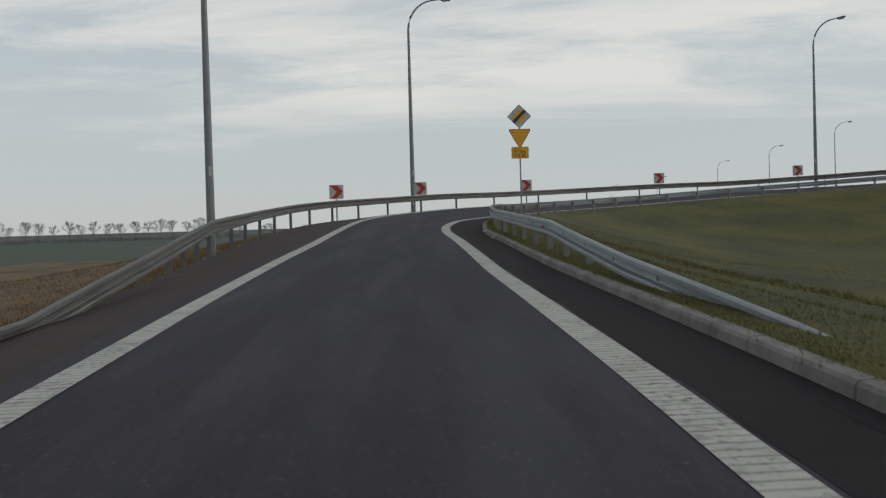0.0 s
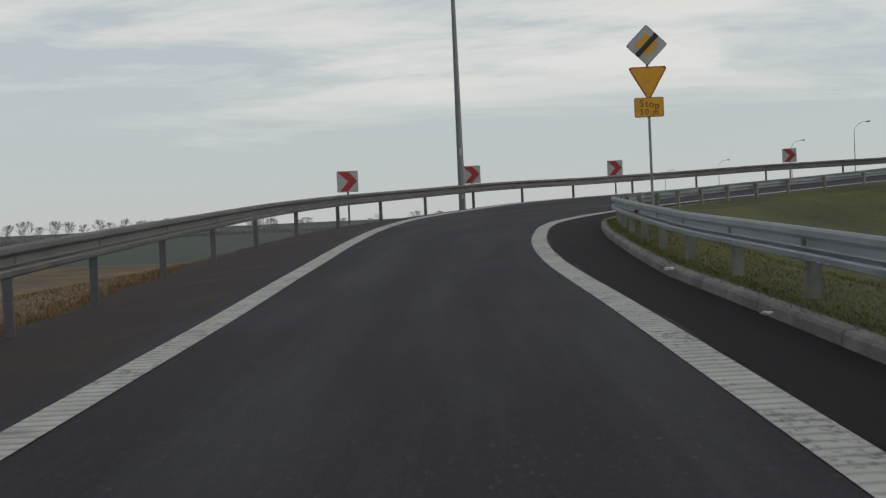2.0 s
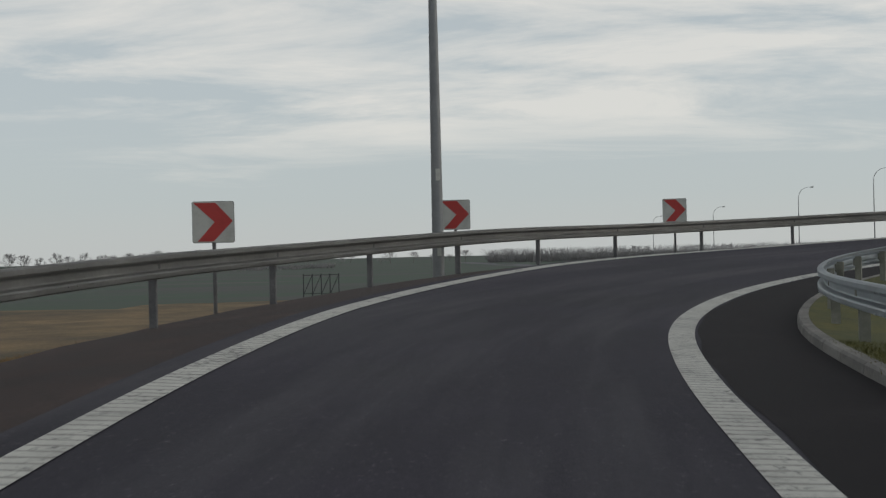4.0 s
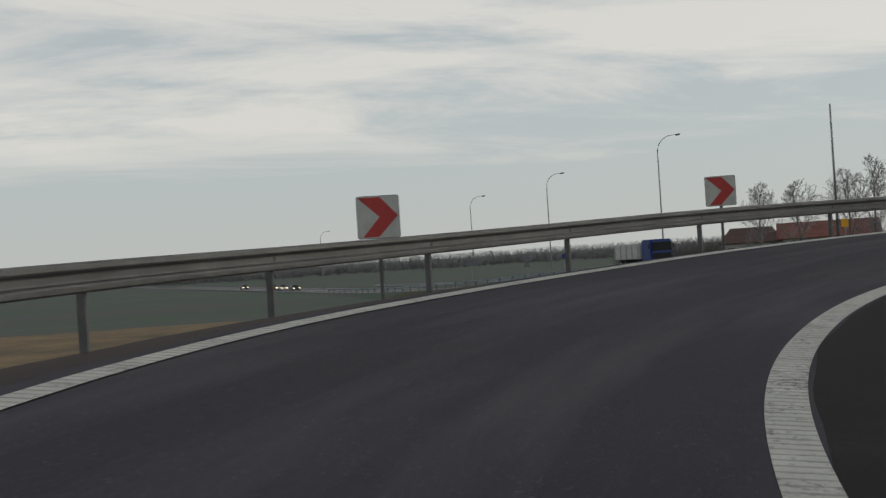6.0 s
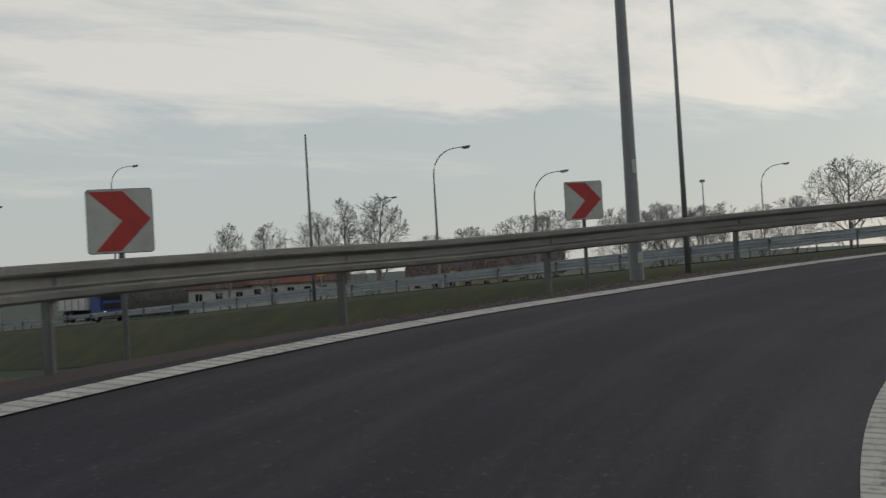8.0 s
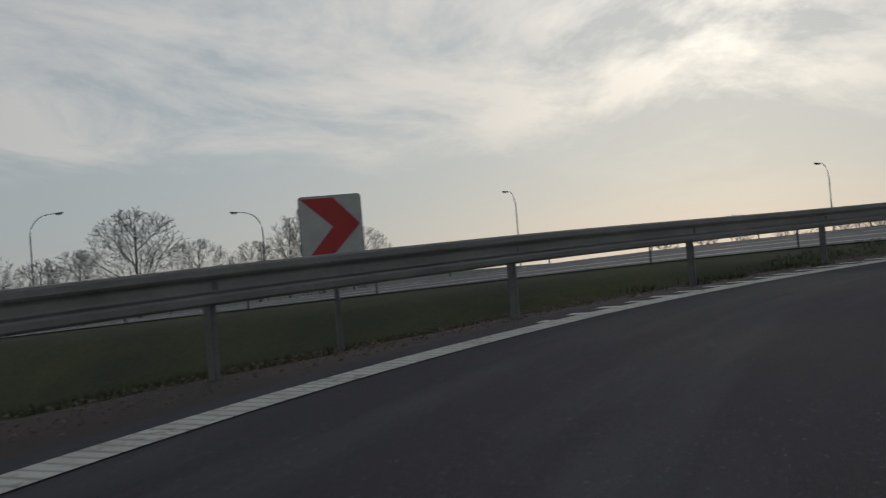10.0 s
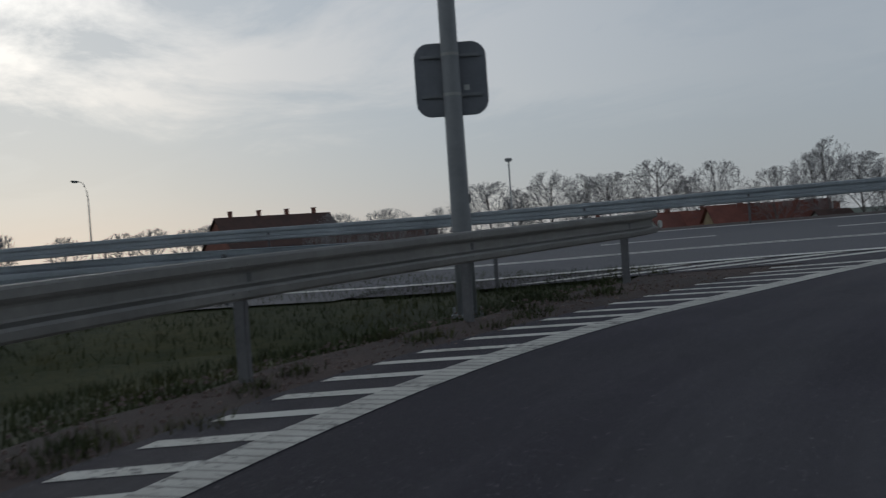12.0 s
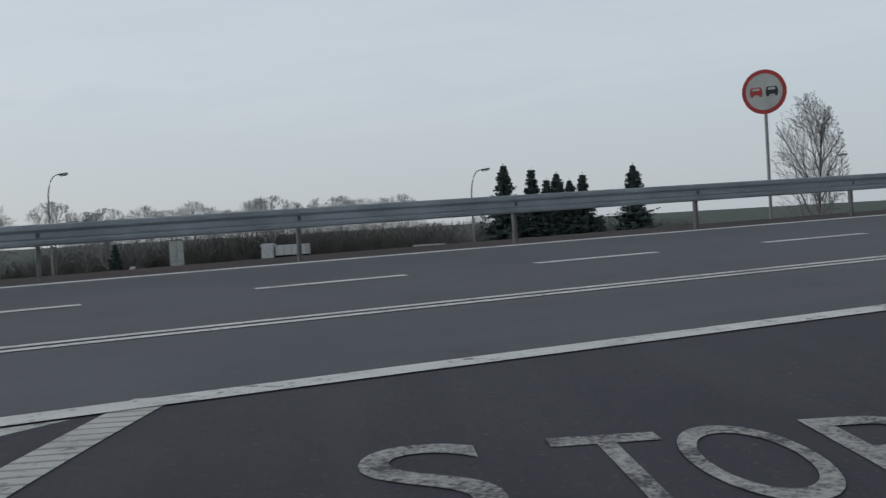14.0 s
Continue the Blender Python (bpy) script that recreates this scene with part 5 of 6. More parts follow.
scrub("hedge", "far grey hedge along the fields", [sight(0, 0, -24 + 0.16 * k, 590 + r2.uniform(-25, 25)) for k in range(130)], hazy_twig, 2.6, 34, 0.08)
scrub("hedge", "far grey wood on the horizon", [sight(3, 50, 4 + 0.16 * k, 640 + r2.uniform(-40, 60)) for k in range(190)], hazy_twig, 7.5 , 40, 0.13)
scrub("hedge", "dark leafless hedge beside the road", [sight(5.1, 57.5, 27 + 0.1 * k, 250 + r2.uniform(-6, 6)) for k in range(60)], hedge_twigs, 5.5, 40)
scrub("hedge", "grey leafless scrub along the field edge", [sight(48, 60, 135.32 + 0.16 * k, 190 + r2.uniform(-10, 10)) for k in range(200)], hedge_twigs, 5.4, 60)
scrub("hedge", "russet leafless shrub beyond the rail", [sight(48, 60, 168.36 + 0.25 * k, 62 + r2.uniform(-2, 2)) for k in range(14)], russet, 2.6, 60)
scrub("hedge", "grey leafless garden scrub round the houses", [sight(43, 66.2, 111.85 + 0.2 * k, 172 + r2.uniform(-6, 6)) for k in range(130)], hedge_twigs, 4.2, 55)


# ---- houses ----
tile_red = vary(material("red_roof_tile", (0.25, 0.07, 0.04)), [(0.3, (0.12, 0.042, 0.032)), (0.55, (0.18, 0.065, 0.048)), (0.75, (0.235, 0.095, 0.07))], 0.6, fine=(8, 0.4), rough=(0.8, 0.95), island=0.1)
tile_brown = vary(material("brown_roof_tile", (0.12, 0.06, 0.045)), [(0.3, (0.055, 0.032, 0.027)), (0.7, (0.11, 0.062, 0.05))], 0.6, fine=(8, 0.4), rough=(0.8, 0.95))
render_white = vary(material("white_render", (0.6, 0.6, 0.57)), [(0.3, (0.40, 0.40, 0.38)), (0.6, (0.56, 0.56, 0.53))], 0.8, fine=(6, 0.3), rough=(0.85, 0.95))
render_yellow = vary(material("cream_render", (0.5, 0.42, 0.25)), [(0.3, (0.36, 0.30, 0.18)), (0.6, (0.48, 0.41, 0.26))], 0.8, fine=(6, 0.3), rough=(0.85, 0.95))
brick_wall = vary(material("brick_wall", (0.25, 0.11, 0.08)), [(0.3, (0.15, 0.065, 0.048)), (0.6, (0.25, 0.11, 0.08))], 0.8, fine=(9, 0.4), rough=(0.85, 0.95))
pane_dark = material("window_glass", (0.02, 0.022, 0.025), 0.12)
pane_dark.node_tree.nodes["Principled BSDF"].inputs["Specular IOR Level"].default_value = 0.6


def house(x, y, turn, long, deep, eaves, ridge, wall_mat, roof_mat, label, windows=3, chimneys=1, base=None, gable=None, hip=0.0):
    """A gabled house; its long side runs along local x, seen from -y."""
    z0 = ground_at(x, y) - 0.1 if base is None else base
    ob = empty("house", Matrix.Translation((x, y, z0)) @ Matrix.Rotation(radians(turn), 4, "Z"))
    e, rg = eaves - z0, ridge - z0
    bm = bmesh.new()
    L, D = long / 2, deep / 2
    v = [bm.verts.new(p) for p in ((-L, -D, 0), (L, -D, 0), (L, D, 0), (-L, D, 0), (-L, -D, e), (L, -D, e), (L, D, e), (-L, D, e), (-L + hip, 0, rg - 0.12), (L - hip, 0, rg - 0.12))]
    for f in ((0, 1, 5, 4), (2, 3, 7, 6), (1, 2, 6, 9, 5), (3, 0, 4, 8, 7), (0, 3, 2, 1)):
        bm.faces.new([v[i] for i in f])
    part("wall", bm, wall_mat, ob)
    bm = bmesh.new()
    o = 0.45
    for sgn in (-1, 1):
        drop = (rg - e) / D * o
        p = [(-L - o + hip, 0, rg), (L + o - hip, 0, rg), (L + o, sgn * (D + o), e - drop), (-L - o, sgn * (D + o), e - drop)]
        top = [bm.verts.new(q) for q in p]
        bot = [bm.verts.new((q[0], q[1], q[2] - 0.14)) for q in p]
        bm.faces.new(top if sgn < 0 else top[::-1])
        bm.faces.new(bot[::-1] if sgn < 0 else bot)
        for k in range(4):
            bm.faces.new((top[k], bot[k], bot[(k + 1) % 4], top[(k + 1) % 4]))
    if hip:
        for sgn in (-1, 1):
            p = [(sgn * (L + o - hip), 0, rg), (sgn * (L + o), -D - o, e - drop), (sgn * (L + o), D + o, e - drop)]
            top = [bm.verts.new(q) for q in p]
            bot = [bm.verts.new((q[0] - sgn * 0.1, q[1], q[2] - 0.14)) for q in p]
            bm.faces.new(top)
            bm.faces.new(bot[::-1])
            for k in range(3):
                bm.faces.new((top[k], bot[k], bot[(k + 1) % 3], top[(k + 1) % 3]))
    bmesh.ops.recalc_face_normals(bm, faces=bm.faces[:])
    roof = part("roof", bm, roof_mat, ob)
    for k in range(chimneys):
        bm = bmesh.new()
        cxp = -L + long * (k + 0.5) / chimneys if chimneys > 1 else L * 0.4
        box(bm, (0.6, 0.6, 1.3), Matrix.Translation((cxp, 0.2, rg + 0.25)), 0.03)
        box(bm, (0.75, 0.75, 0.12), Matrix.Translation((cxp, 0.2, rg + 0.9)), 0.02)
        part("chimney", bm, brick_wall, roof)
    for k in range(windows):
        wx = -L + long * (k + 0.5) / windows
        w = empty("window")
        w.parent = ob
        w.matrix_local = Matrix.Translation((wx, -D, max(e - 1.5, 0.9)))
        bm = bmesh.new()
        for sx_, sz_, dx_, dz_ in ((1.2, 0.1, 0, 0.62), (1.2, 0.1, 0, -0.62), (0.1, 1.3, 0.55, 0), (0.1, 1.3, -0.55, 0), (0.06, 1.2, 0, 0)):
            box(bm, (sx_, 0.1, sz_), Matrix.Translation((dx_, -0.02, dz_)))
        part("frame", bm, render_white, w)
        bm = bmesh.new()
        box(bm, (1.02, 0.04, 1.16), Matrix.Translation((0, -0.01, 0)))
        part("pane", bm, pane_dark, w)
    if gable:
        for sgn in (-1, 1):
            bm = bmesh.new()
            box(bm, (0.05, 1.0, 1.2), Matrix.Translation((sgn * (L + 0.01), 0, e + 0.3)), 0.01)
            part("gable_window", bm, pane_dark, ob)
    return tagged(ob, label, "house")


house(111.5, 219.4, -35, 9, 11, 1.0, 3.25, render_white, tile_brown, "low white barn under a dull brown hipped roof", 3, 0, hip=1.6)
house(121.2, 212.4, -35, 15, 11, 1.25, 3.6, render_white, tile_red, "long white barn under an orange-red tiled roof", 6, 0)
for az, ds, long, eav, rid, wm, rm, lb in ((43.56, 205, 9, 0.64, 3.84, render_white, tile_brown, "white farmhouse under a dark brown roof"), (46.10, 195, 9, 0.36, 3.36, render_yellow, tile_brown, "cream farmhouse under a brown tiled roof"), (48.65, 215, 9, 0.33, 3.63, render_white, tile_brown, "white farmhouse under a dark brown roof")):
    hx, hy = sight(9.5, 63.9, az, ds)
    house(hx, hy, -az, long, 8, eav, rid, wm, rm, lb, 3, 1)
house(232.6, 18.8, -78, 21, 11, 3.74, 8.64, brick_wall, tile_brown, "long brick house under a dark brown roof with chimneys", 5, 4)
for az, ds, turn, long, deep, eav, rid, wm, rm, lb in ((123.50, 150, -62, 7.5, 6, 0.67, 3.97, render_white, tile_red, "white gabled cottage under a red tiled roof"), (124.77, 154, -126, 8.5, 6.5, 0.85, 4.15, render_white, tile_red, "white gabled cottage under a red tiled roof"),
                                                    (126.82, 152, -100, 6.5, 7, 0.87, 4.57, render_yellow, tile_red, "cream gabled house under a red tiled roof"), (128.96, 158, -128, 13, 8, 0.95, 4.55, brick_wall, tile_red, "red-roofed brick house behind a garden"),
                                                    (131.50, 150, -70, 8, 6.5, -0.73, 3.07, render_white, tile_brown, "white gabled house under a dark roof"), (119.49, 150, -119, 10, 7, 0.58, 3.58, render_yellow, tile_brown, "cream house with two front windows"), (109.42, 175, -110, 16, 9, 2.00, 5.00, brick_wall, tile_brown, "low brick house under a dark brown roof")):
    hx, hy = sight(43, 66.2, az, ds)
    house(hx, hy, turn, long, deep, eav, rid, wm, rm, lb, 3, 1, gable=True)


# ---- vehicles on the far roads ----
blue_paint = paint_of("blue_paint", (0.02, 0.05, 0.22), 0.35)
white_paint = paint_of("white_paint", (0.6, 0.6, 0.6), 0.4)
dark_paint = paint_of("dark_paint", (0.04, 0.042, 0.05), 0.35)
red_paint = paint_of("red_paint", (0.25, 0.03, 0.03), 0.35)
tyre_rubber = paint_of("tyre_rubber", (0.02, 0.02, 0.02), 0.85)
head_glow = bpy.data.materials.new("headlight_glow")
head_glow.use_nodes = True
hb = head_glow.node_tree.nodes["Principled BSDF"]
hb.inputs["Emission Color"].default_value, hb.inputs["Emission Strength"].default_value = (1.0, 0.78, 0.45, 1), 5.0


def wheels(ob, spots, r=0.48, w=0.28):
    for x, y in spots:
        wheel = empty("wheel")
        wheel.parent = ob
        wheel.matrix_local = Matrix.Translation((x, y, r))
        bm = bmesh.new()
        tube(bm, [(-w / 2, 0, 0), (-w / 2 + 0.05, 0, 0), (w / 2 - 0.05, 0, 0), (w / 2, 0, 0)], [r * 0.88, r, r, r * 0.88], 18)
        part("tyre", bm, tyre_rubber, wheel)
        bm = bmesh.new()
        tube(bm, [(-w / 2 - 0.01, 0, 0), (w / 2 + 0.01, 0, 0)], [r * 0.55, r * 0.55], 12)
        part("rim", bm, steel, wheel)


def lorry(x, y, heading, cab_mat, body_mat, label, lit=True, long=5.2, low=False, base=None):
    """A lorry whose front faces local -y."""
    z0 = ground_at(x, y) + 0.06 if base is None else base
    ob = empty("lorry", Matrix.Translation((x, y, z0)) @ Matrix.Rotation(radians(heading), 4, "Z"))
    bm = bmesh.new()
    box(bm, (2.4, 1.9, 2.3), Matrix.Translation((0, 0.95, 1.75)), 0.14)
    cab = part("cab", bm, cab_mat, ob)
    bm = bmesh.new()
    box(bm, (2.1, 0.05, 0.85), Matrix.Translation((0, -0.015, 2.2)), 0.02)
    part("windscreen", bm, pane_dark, cab)
    bm = bmesh.new()
    box(bm, (2.0, 0.06, 0.5), Matrix.Translation((0, -0.02, 1.3)), 0.02)
    part("grille", bm, tyre_rubber, cab)
    bm = bmesh.new()
    box(bm, (2.42, 0.25, 0.45), Matrix.Translation((0, 0.08, 0.62)), 0.05)
    part("bumper", bm, dark_paint, ob)
    for sx_ in (-0.9, 0.9):
        bm = bmesh.new()
        bmesh.ops.create_icosphere(bm, subdivisions=2, radius=0.14, matrix=Matrix.Translation((sx_, -0.07, 0.75)) @ Matrix.Diagonal((1.2, 0.5, 0.9, 1)))
        part("headlight", bm, head_glow if lit else board_white, ob)
        bm = bmesh.new()
        box(bm, (0.18, 0.1, 0.42), Matrix.Translation((sx_ * 1.5, 0.1, 2.2)), 0.03)
        part("mirror", bm, dark_paint, ob)
    bm = bmesh.new()
    box(bm, (0.9, long + 2.0, 0.3), Matrix.Translation((0, 2.0 + long / 2 - 0.6, 0.85)), 0.03)
    part("chassis", bm, tyre_rubber, ob)
    hgt = 1.5 if low else 2.3
    bm = bmesh.new()
    box(bm, (2.45, long, hgt), Matrix.Translation((0, 2.25 + long / 2, 1.05 + hgt / 2)), 0.05)
    body = part("cargo_body", bm, body_mat, ob)
    for k in range(5):
        for sx_ in (-1.24, 1.24):
            bm = bmesh.new()
            box(bm, (0.06, 0.08, hgt - 0.1), Matrix.Translation((sx_, 2.5 + k * (long - 0.5) / 4, 1.05 + hgt / 2)), 0.01)
            part("rib", bm, steel, body)
    wheels(ob, [(sx_, yy) for sx_ in (-1.0, 1.0) for yy in (1.0, 1.4 + long * 0.75, 2.4 + long * 0.75)], 0.5)
    return tagged(ob, label, "lorry")


def small_car(x, y, heading, mat, label, lit=True):
    z0 = ground_at(x, y) + 0.07
    ob = empty("car", Matrix.Translation((x, y, z0)) @ Matrix.Rotation(radians(heading), 4, "Z"))
    bm = bmesh.new()
    box(bm, (1.75, 4.2, 0.62), Matrix.Translation((0, 2.1, 0.62)), 0.16)
    part("body", bm, mat, ob)
    bm = bmesh.new()
    vs = bmesh.ops.create_cube(bm, size=1, matrix=Matrix.Translation((0, 2.35, 1.17)) @ Matrix.Diagonal((1.5, 2.3, 0.52, 1)))["verts"]
    for v in vs:
        if v.co.z > 1.2:
            v.co.x *= 0.82
            v.co.y = 2.45 + (v.co.y - 2.35) * 0.62
    bmesh.ops.bevel(bm, geom=bm.edges[:], offset=0.06, segments=2, affect="EDGES")
    part("cabin", bm, pane_dark, ob, "dark glazed cabin")
    for sx_ in (-0.62, 0.62):
        bm = bmesh.new()
        bmesh.ops.create_icosphere(bm, subdivisions=2, radius=0.12, matrix=Matrix.Translation((sx_, -0.0, 0.66)) @ Matrix.Diagonal((1.3, 0.5, 0.8, 1)))
        part("headlight", bm, head_glow if lit else board_white, ob)
    wheels(ob, [(sx_, yy) for sx_ in (-0.8, 0.8) for yy in (0.8, 3.3)], 0.31, 0.2)
    return tagged(ob, label, "car")


def main_spot(s, w):
    p = on_main(s, w)
    q = on_main(s + 1, w)
    return float(p[0]), float(p[1]), math.degrees(math.atan2(q[1] - p[1], q[0] - p[0])) - 90


s_truck = float(near_main([(57.5, 154)])[0][0])
tx, ty, th = main_spot(s_truck, 1.8)
lorry(tx, ty, th, blue_paint, white_paint, "blue tipper lorry with lit headlights and a grey body", low=True, base=float(on_main(s_truck, 1.8)[2]) + 0.01)
for k, (ds, mt, lb) in enumerate(((163, dark_paint, "dark car with lit headlights on the main road"), (176, white_paint, "white car with lit headlights on the main road"), (188, red_paint, "red car with lit headlights on the main road"), (226, dark_paint, "dark car with lit headlights on the main road"))):
    cx_, cy_, ch_ = main_spot(s_truck + ds, 1.8)
    small_car(cx_, cy_, ch_, mt, lb)
vx, vy = sight(48, 60.1, 145.9, 176)
lorry(vx, vy, 112, white_paint, white_paint, "white lorry parked below the main road", lit=False, long=4.8, low=True, base=ground_at(vx, vy))
vx, vy = sight(48, 60.1, 139.5, 172)
small_car(vx, vy, 70, white_paint, "white van parked below the main road", lit=False)
vx, vy = sight(48, 60.1, 154.1, 165)
bm = bmesh.new()
box(bm, (4.6, 0.12, 0.9), Matrix.Translation((0, 0, 2.0)), 0.02)
bn = empty("billboard", Matrix.Translation((vx, vy, ground_at(vx, vy))) @ Matrix.Rotation(radians(25), 4, "Z"))
part("panel", bm, board_white, bn)
for sx_ in (-1.6, 1.6):
    bm = bmesh.new()
    box(bm, (0.12, 0.12, 2.3), Matrix.Translation((sx_, 0.12, 0.9)), 0.01)
    part("leg", bm, post_steel, bn)
tagged(bn, "long pale board on legs beyond the main road", "billboard")
# pale kiosk seen under the far rail
vx, vy = sight(48, 60.1, 141.8, 168)
kb = empty("kiosk", Matrix.Translation((vx, vy, ground_at(vx, vy) - 0.05)) @ Matrix.Rotation(radians(38), 4, "Z"))
bm = bmesh.new()
for sg in (-0.5, 0.5):
    box(bm, (0.94, 1.2, 4.6), Matrix.Translation((sg, 0, 2.3)), 0.04)
part("body", bm, render_white, kb)
bm = bmesh.new()
box(bm, (2.1, 1.4, 0.14), Matrix.Translation((0, 0, 4.67)), 0.03)
part("roof", bm, concrete, kb)
bm = bmesh.new()
box(bm, (0.7, 0.05, 2.0), Matrix.Translation((0, -0.61, 1.1)), 0.01)
part("door", bm, steel, kb)
tagged(kb, "pale upright utility kiosk beyond the rail", "kiosk")

# ---- iron field fence ----
fx, fy = sight(1.35, 46.6, -4.8, 150)
ff = empty("fence", Matrix.Translation((fx, fy, ground_at(fx, fy))) @ Matrix.Rotation(radians(8), 4, "Z"))
for k in range(5):
    bm = bmesh.new()
    box(bm, (0.12, 0.12, 3.2), Matrix.Translation((-2.4 + 1.2 * k, 0, 1.5)), 0.01)
    part("post", bm, sign_black, ff)
for k in range(4):
    bm = bmesh.new()
    tube(bm, [(-2.4 + 1.2 * k, 0, 0.3), (-1.2 + 1.2 * k, 0, 2.9)], [0.05, 0.05], 6)
    part("brace", bm, sign_black, ff)
for zz in (2.9, 0.4):
    bm = bmesh.new()
    box(bm, (4.9, 0.07, 0.07), Matrix.Translation((0, 0, zz)))
    part("rail", bm, sign_black, ff)
tagged(ff, "dark iron fence panel standing in the field", "fence")


# ---- grasses ----
def blades(name, label, spots, mat, low, high, width, lean=0.5, seed=3, lift=None):
    r = random.Random(seed)
    n = len(spots)
    z = ground_z(spots)
    if lift is not None:
        z = np.maximum(z, lift)
    vs, fs = [], []
    for (x, y), zz in zip(spots, z):
        for _ in range(3):
            a, h = r.uniform(0, 6.283), r.uniform(low, high)
            bx, by = x + r.gauss(0, 0.06), y + r.gauss(0, 0.06)
            lx, ly = math.cos(a) * h * lean * r.random(), math.sin(a) * h * lean * r.random()
            wx_, wy_ = -math.sin(a) * width, math.cos(a) * width
            b = len(vs)
            vs += [(bx - wx_, by - wy_, zz - 0.03), (bx + wx_, by + wy_, zz - 0.03), (bx + lx, by + ly, zz + h)]
            fs.append((b, b + 1, b + 2))
    me = bpy.data.meshes.new(name)
    me.from_pydata(vs, [], fs)
    me.materials.append(mat)
    return tagged(new(name, me), label, "grass", kind="stuff")


r3 = np.random.RandomState(7)


def scatter(n, s0, s1, near, far_, bias=2.0):
    s = r3.uniform(s0, s1, n)
    d = near(s) + far_ * r3.uniform(0, 1, n) ** bias
    return on_ramp(s, d)[:, :2]


blade_green = vary(material("grass_blades", (0.07, 0.08, 0.02)), [(0.3, (0.088, 0.090, 0.028)), (0.5, (0.142, 0.134, 0.038)), (0.7, (0.21, 0.175, 0.070))], 0.5, fine=(9, 0.6), rough=(0.85, 1.0))
blade_dry = vary(material("dry_blades", (0.3, 0.2, 0.1)), [(0.3, (0.111, 0.072, 0.034)), (0.5, (0.204, 0.132, 0.060)), (0.7, (0.306, 0.212, 0.111))], 0.4, fine=(7, 0.6), rough=(0.85, 1.0))
spots = scatter(26000, 8, 84, lambda s: d_at(RAIL, s) + 1.6, 44.0, 1.6)
blades("dry_grass", "short dry tan grass on the embankment", spots, blade_dry, 0.04, 0.13, 0.012, 1.8)
spots = scatter(5000, 14, 100, lambda s: d_at(RAIL, s) + 0.75, 2.2, 1.0)
blades("dead_tufts", "short brown tufts along the shoulder's edge", spots, blade_dry, 0.05, 0.16, 0.012, 0.9, 4)
vs_ = r3.uniform(1, 50, 62000)
vu_ = 18.0 * r3.uniform(0, 1, len(vs_)) ** 2.4
spots = on_ramp(vs_, d_at(RIGHT_LINE, vs_) - kerb_out(vs_) - 1.1 - vu_)
lift_ = spots[:, 2] + np.interp(vu_, [*verge_u, 2.0], [*verge_z, -9.0])
blades("verge_grass", "short yellow-green grass behind the kerb", spots[:, :2], blade_green, 0.015, 0.04, 0.006, 3.5, 5, lift_)
vs_ = r3.uniform(84, 116, 16000)
spots = on_ramp(vs_, d_at(RAIL, vs_) + 0.5 + 7.0 * r3.uniform(0, 1, len(vs_)) ** 1.4)[:, :2]
blade_dark = vary(material("dark_blades", (0.04, 0.05, 0.02)), [(0.3, (0.022, 0.03, 0.012)), (0.5, (0.042, 0.054, 0.018)), (0.7, (0.085, 0.08, 0.03))], 0.5, fine=(9, 0.6), rough=(0.85, 1.0))
blades("verge_grass", "short dark green grass in the gore", spots, blade_dark, 0.04, 0.16, 0.01, 1.2, 6)


# ---- gravel and weeds in the gore ----
stone_grey = vary(material("gravel_stone", (0.2, 0.17, 0.15)), [(0.3, (0.085, 0.059, 0.051)), (0.55, (0.142, 0.104, 0.091)), (0.75, (0.304, 0.247, 0.218))], 9.0, fine=(60, 0.5), rough=(0.8, 0.95))


def gravel(name, label, spots, seed):
    r = random.Random(seed)
    vs, fs = [], []
    for x, y, z in spots:
        k = r.choice((0.006, 0.008, 0.01, 0.013, 0.022))
        b = len(vs)
        a0 = r.uniform(0, 6.28)
        ring = [(x + k * math.cos(a0 + 1.257 * i) * r.uniform(0.7, 1.2), y + k * math.sin(a0 + 1.257 * i) * r.uniform(0.7, 1.2), z - 0.005) for i in range(5)]
        vs += ring + [(p[0] * 0.6 + x * 0.4, p[1] * 0.6 + y * 0.4, z + k * r.uniform(0.5, 0.9)) for p in ring]
        fs += [(b + i, b + (i + 1) % 5, b + 5 + (i + 1) % 5, b + 5 + i) for i in range(5)] + [(b + 5, b + 6, b + 7, b + 8, b + 9)]
    me = bpy.data.meshes.new(name)
    me.from_pydata(vs, [], fs)
    me.materials.append(stone_grey)
    return tagged(new(name, me), label, "gravel", kind="stuff")


gs = r3.uniform(80, 116.4, 5000)
lo_, hi_ = d_at(LEFT_LINE, gs) + 0.75, d_at(RAIL, gs) + 0.75
gravel("gravel", "loose reddish gravel on the dirt shoulder", on_ramp(gs, lo_ + (hi_ - lo_) * r3.uniform(0, 1, len(gs)) ** 0.8, -0.01), 8)
weeds = []
for k in range(40):
    s = r3.uniform(98, 115)
    d = float(d_at(RAIL, s)) + r3.normal(0.15, 0.35)
    weeds += [tuple(q) for q in on_ramp(s + r3.normal(0, 0.10, 22), d + r3.normal(0, 0.10, 22))[:, :2]]
weeds = np.array(weeds)
blades("weeds", "low dark weeds round the guard rail posts", weeds, blade_dark, 0.03, 0.11, 0.010, 1.6, 12, ramp_z(*near_axis(weeds)[:2]) - 0.01)


# ---- small things ----
reflector_red = paint_of("reflector_red", (0.5, 0.03, 0.025), 0.3)
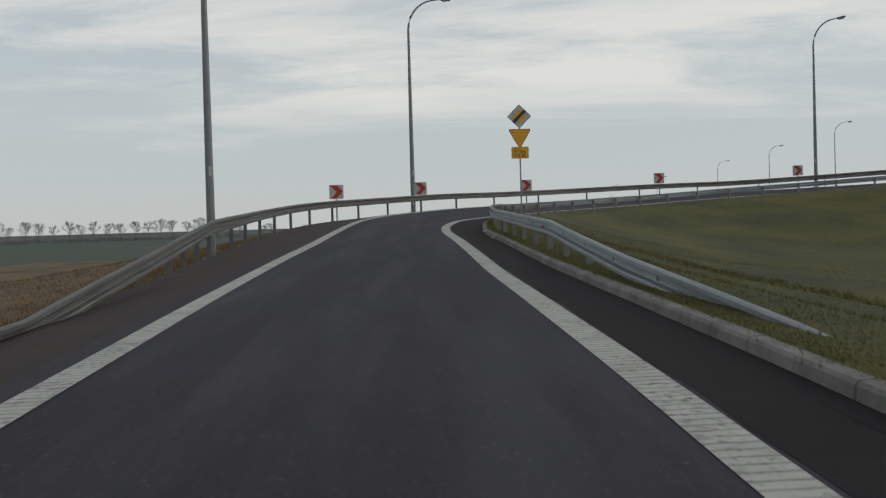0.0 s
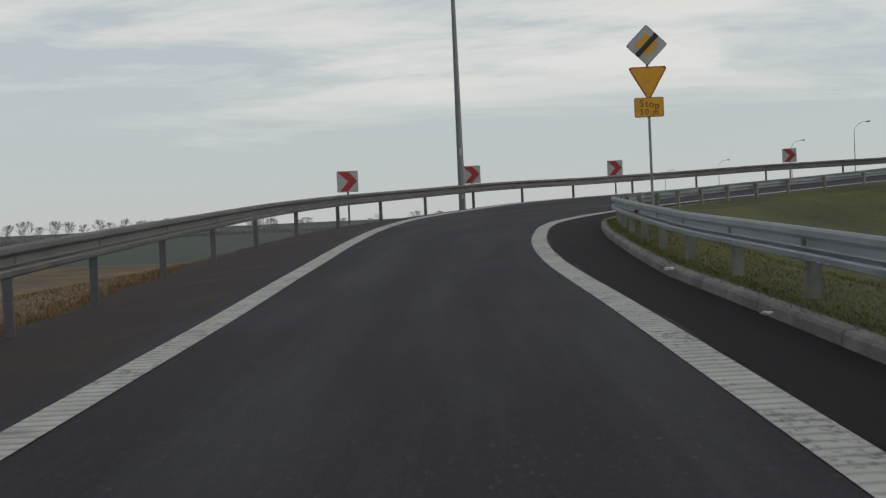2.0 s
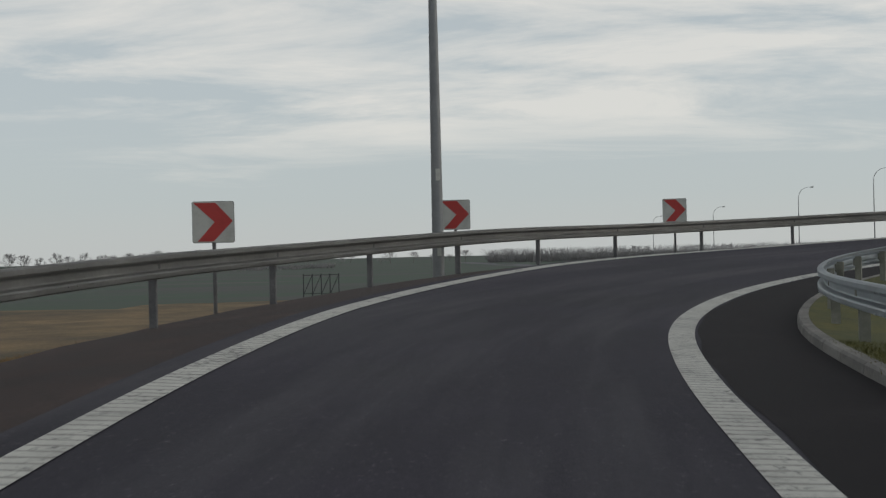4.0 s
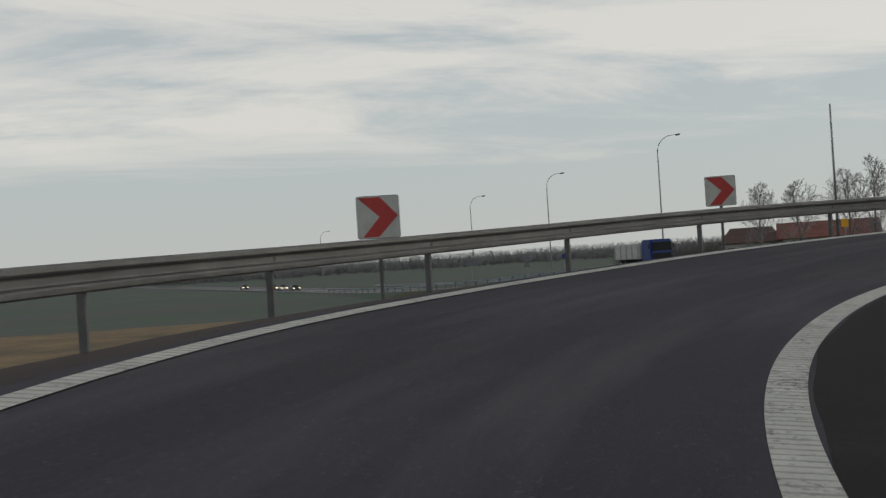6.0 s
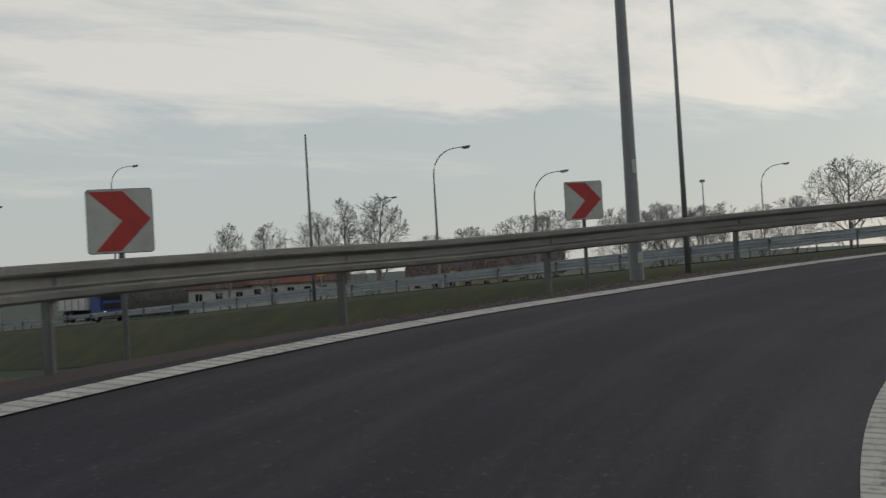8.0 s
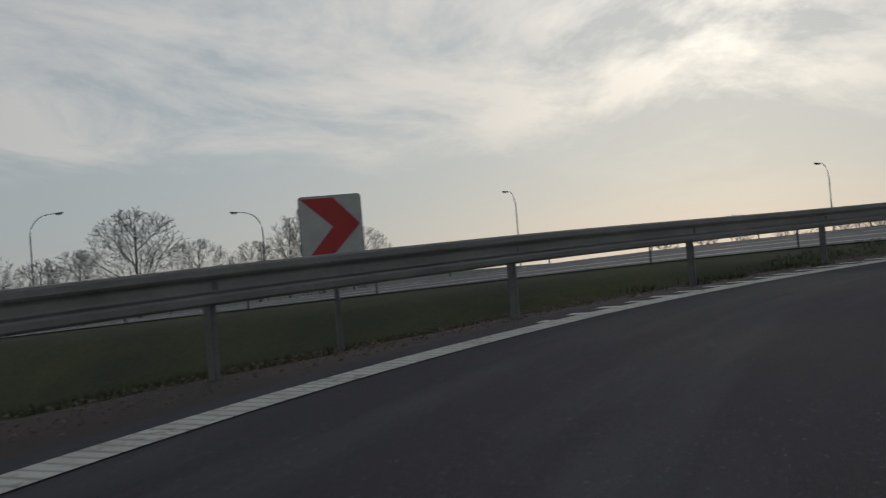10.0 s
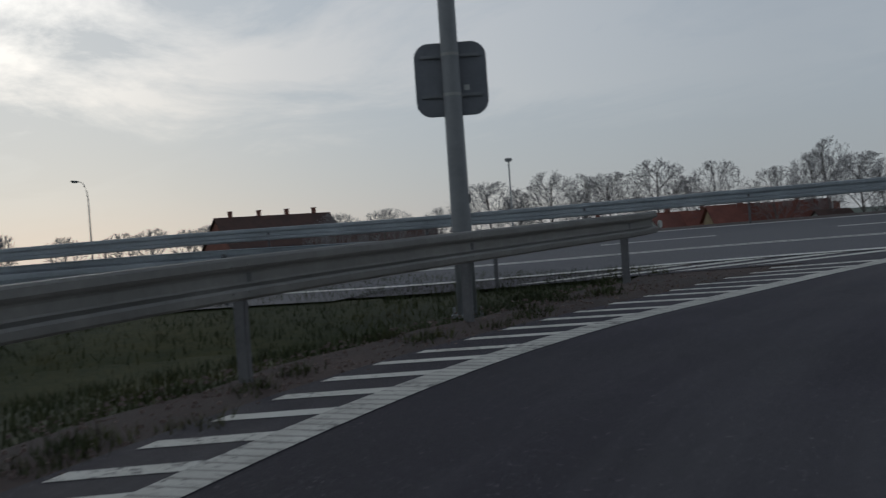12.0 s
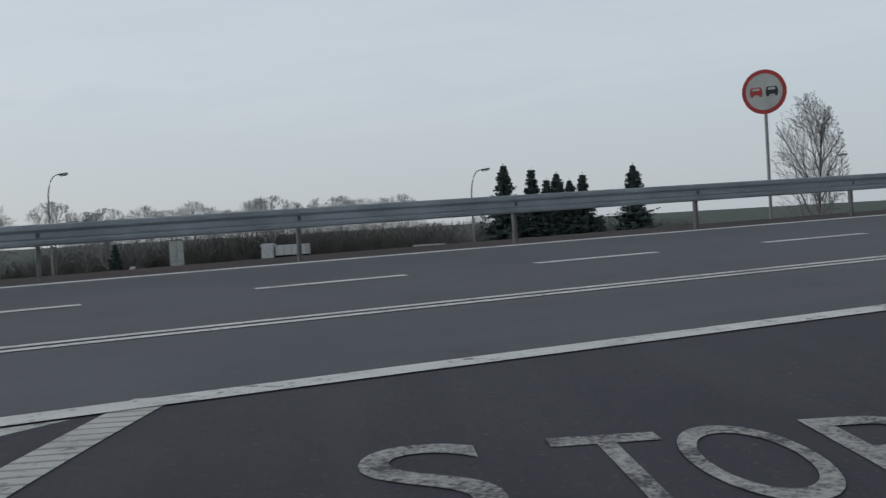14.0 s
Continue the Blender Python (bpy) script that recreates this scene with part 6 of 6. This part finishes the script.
for q in (14.25, 30.4, 46.5):
    h = 0.70 * ramp_up(0.0, 13, 0.12)(q)
    p, p2 = Vector(inner_rail(q, 0.03, h - 0.155)), Vector(inner_rail(q + 0.1, 0.03, h - 0.155))
    ob = empty("rail_reflector", Matrix.Translation(p) @ Matrix.Rotation(math.atan2(p2.y - p.y, p2.x - p.x), 4, "Z"))
    bm = bmesh.new()
    plate(bm, [(-0.03, -0.02), (0.0, -0.027), (0.03, -0.02), (0.03, 0.02), (0.0, 0.027), (-0.03, 0.02)], -0.02, 0.025, Matrix.Rotation(radians(-75), 4, "Z"))
    part("lens", bm, reflector_red, ob, "red reflective lens")
    bm = bmesh.new()
    box(bm, (0.03, 0.05, 0.03), Matrix.Translation((0.0, -0.01, 0.0)), 0.004)
    part("bracket", bm, blue_steel, ob)
    tagged(ob, "small red reflector in the guard rail's groove", "reflector", "rail reflectors")
rl = outer.at((53.89, 58.96)) - 0.28
p, p2 = Vector(outer(rl, -0.05, 0.715)), Vector(outer(rl + 0.1, -0.05, 0.715))
ob = empty("rail_reflector", Matrix.Translation(p) @ Matrix.Rotation(math.atan2(p2.y - p.y, p2.x - p.x), 4, "Z"))
bm = bmesh.new()
plate(bm, [(0.055 * math.cos(k * math.pi / 8), 0.055 * math.sin(k * math.pi / 8)) for k in range(16)], -0.03, 0.03)
part("lens", bm, board_white, ob, "white round lens")
bm = bmesh.new()
box(bm, (0.03, 0.04, 0.03), Matrix.Translation((0, 0.0, 0)), 0.004)
part("bracket", bm, post_steel, ob)
tagged(ob, "round white reflector at the guard rail's end", "reflector", "rail reflectors")


def litter(s, d, size, seed):
    r = random.Random(seed)
    bm = bmesh.new()
    bmesh.ops.create_icosphere(bm, subdivisions=2, radius=size)
    p = on_ramp(s, d, 0.11 + size * 0.25)
    for v in bm.verts:
        v.co = Vector((v.co.x * 1.5, v.co.y, v.co.z * 0.5)) * r.uniform(0.6, 1.25)
    ob = part("litter", bm, board_white)
    ob.location = p
    return tagged(ob, "crumpled white paper lying behind the kerb", "litter")


litter(32.1, -2.22, 0.038, 1)
litter(32.25, -2.28, 0.026, 2)
litter(28.0, -2.2, 0.03, 3)


def small_sign(x, y, top, facing, shapes, label):
    """A thin pole with plates; shapes: (kind, width, height, distance under the top, material)."""
    z0 = ground_at(x, y)
    ob = empty("road_sign", Matrix.Translation((x, y, z0)) @ Matrix.Rotation(radians(facing), 4, "Z"))
    h = top - z0
    bm = bmesh.new()
    tube(bm, [(0, 0.04, -0.3), (0, 0.04, h)], [0.035, 0.035], 8)
    part("pole", bm, steel, ob)
    for kind_, w, hh, down, mt in shapes:
        bm = bmesh.new()
        m = Matrix.Translation((0, 0, h - down))
        if kind_ == "triangle":
            plate(bm, [(-w / 2, -hh / 2), (w / 2, -hh / 2), (0.03, hh / 2), (-0.03, hh / 2)], -0.01, 0.012, m)
        else:
            rounded(bm, w, hh, min(w, hh) * (0.49 if kind_ == "disc" else 0.08), -0.01, 0.012, m)
        part("plate", bm, mt, ob)
    return tagged(ob, label, "road sign")


sx_, sy_ = sight(3.51, 54.22, 22.33, 140)
small_sign(sx_, sy_, 1.48, -22, (("triangle", 0.9, 0.8, 0.45, sign_back), ("triangle", 0.9, 0.8, 1.35, sign_back)), "two grey triangular sign backs on one pole")
sx_, sy_ = sight(3.51, 54.22, 19.60, 150)
small_sign(sx_, sy_, 1.09, -20, (("board", 1.5, 0.8, 0.45, sign_back),), "dark sign board beside the main road")
sx_, sy_ = sight(9.47, 63.9, 44.48, 90)
small_sign(sx_, sy_, 1.69, -45, (("board", 0.36, 0.5, 0.28, sign_yellow),), "small yellow sign on a thin pole")
sx_, sy_ = sight(3.51, 54.22, 37.44, 90)
small_sign(sx_, sy_, 2.53, -38, (("board", 0.5, 0.6, 0.32, sign_yellow),), "small yellow sign on a thin pole")
sx_, sy_ = sight(9.47, 63.9, 23.53, 130)
small_sign(sx_, sy_, 1.07, -24, (("disc", 0.6, 0.6, 0.32, blue_paint),), "round blue sign beside the main road")
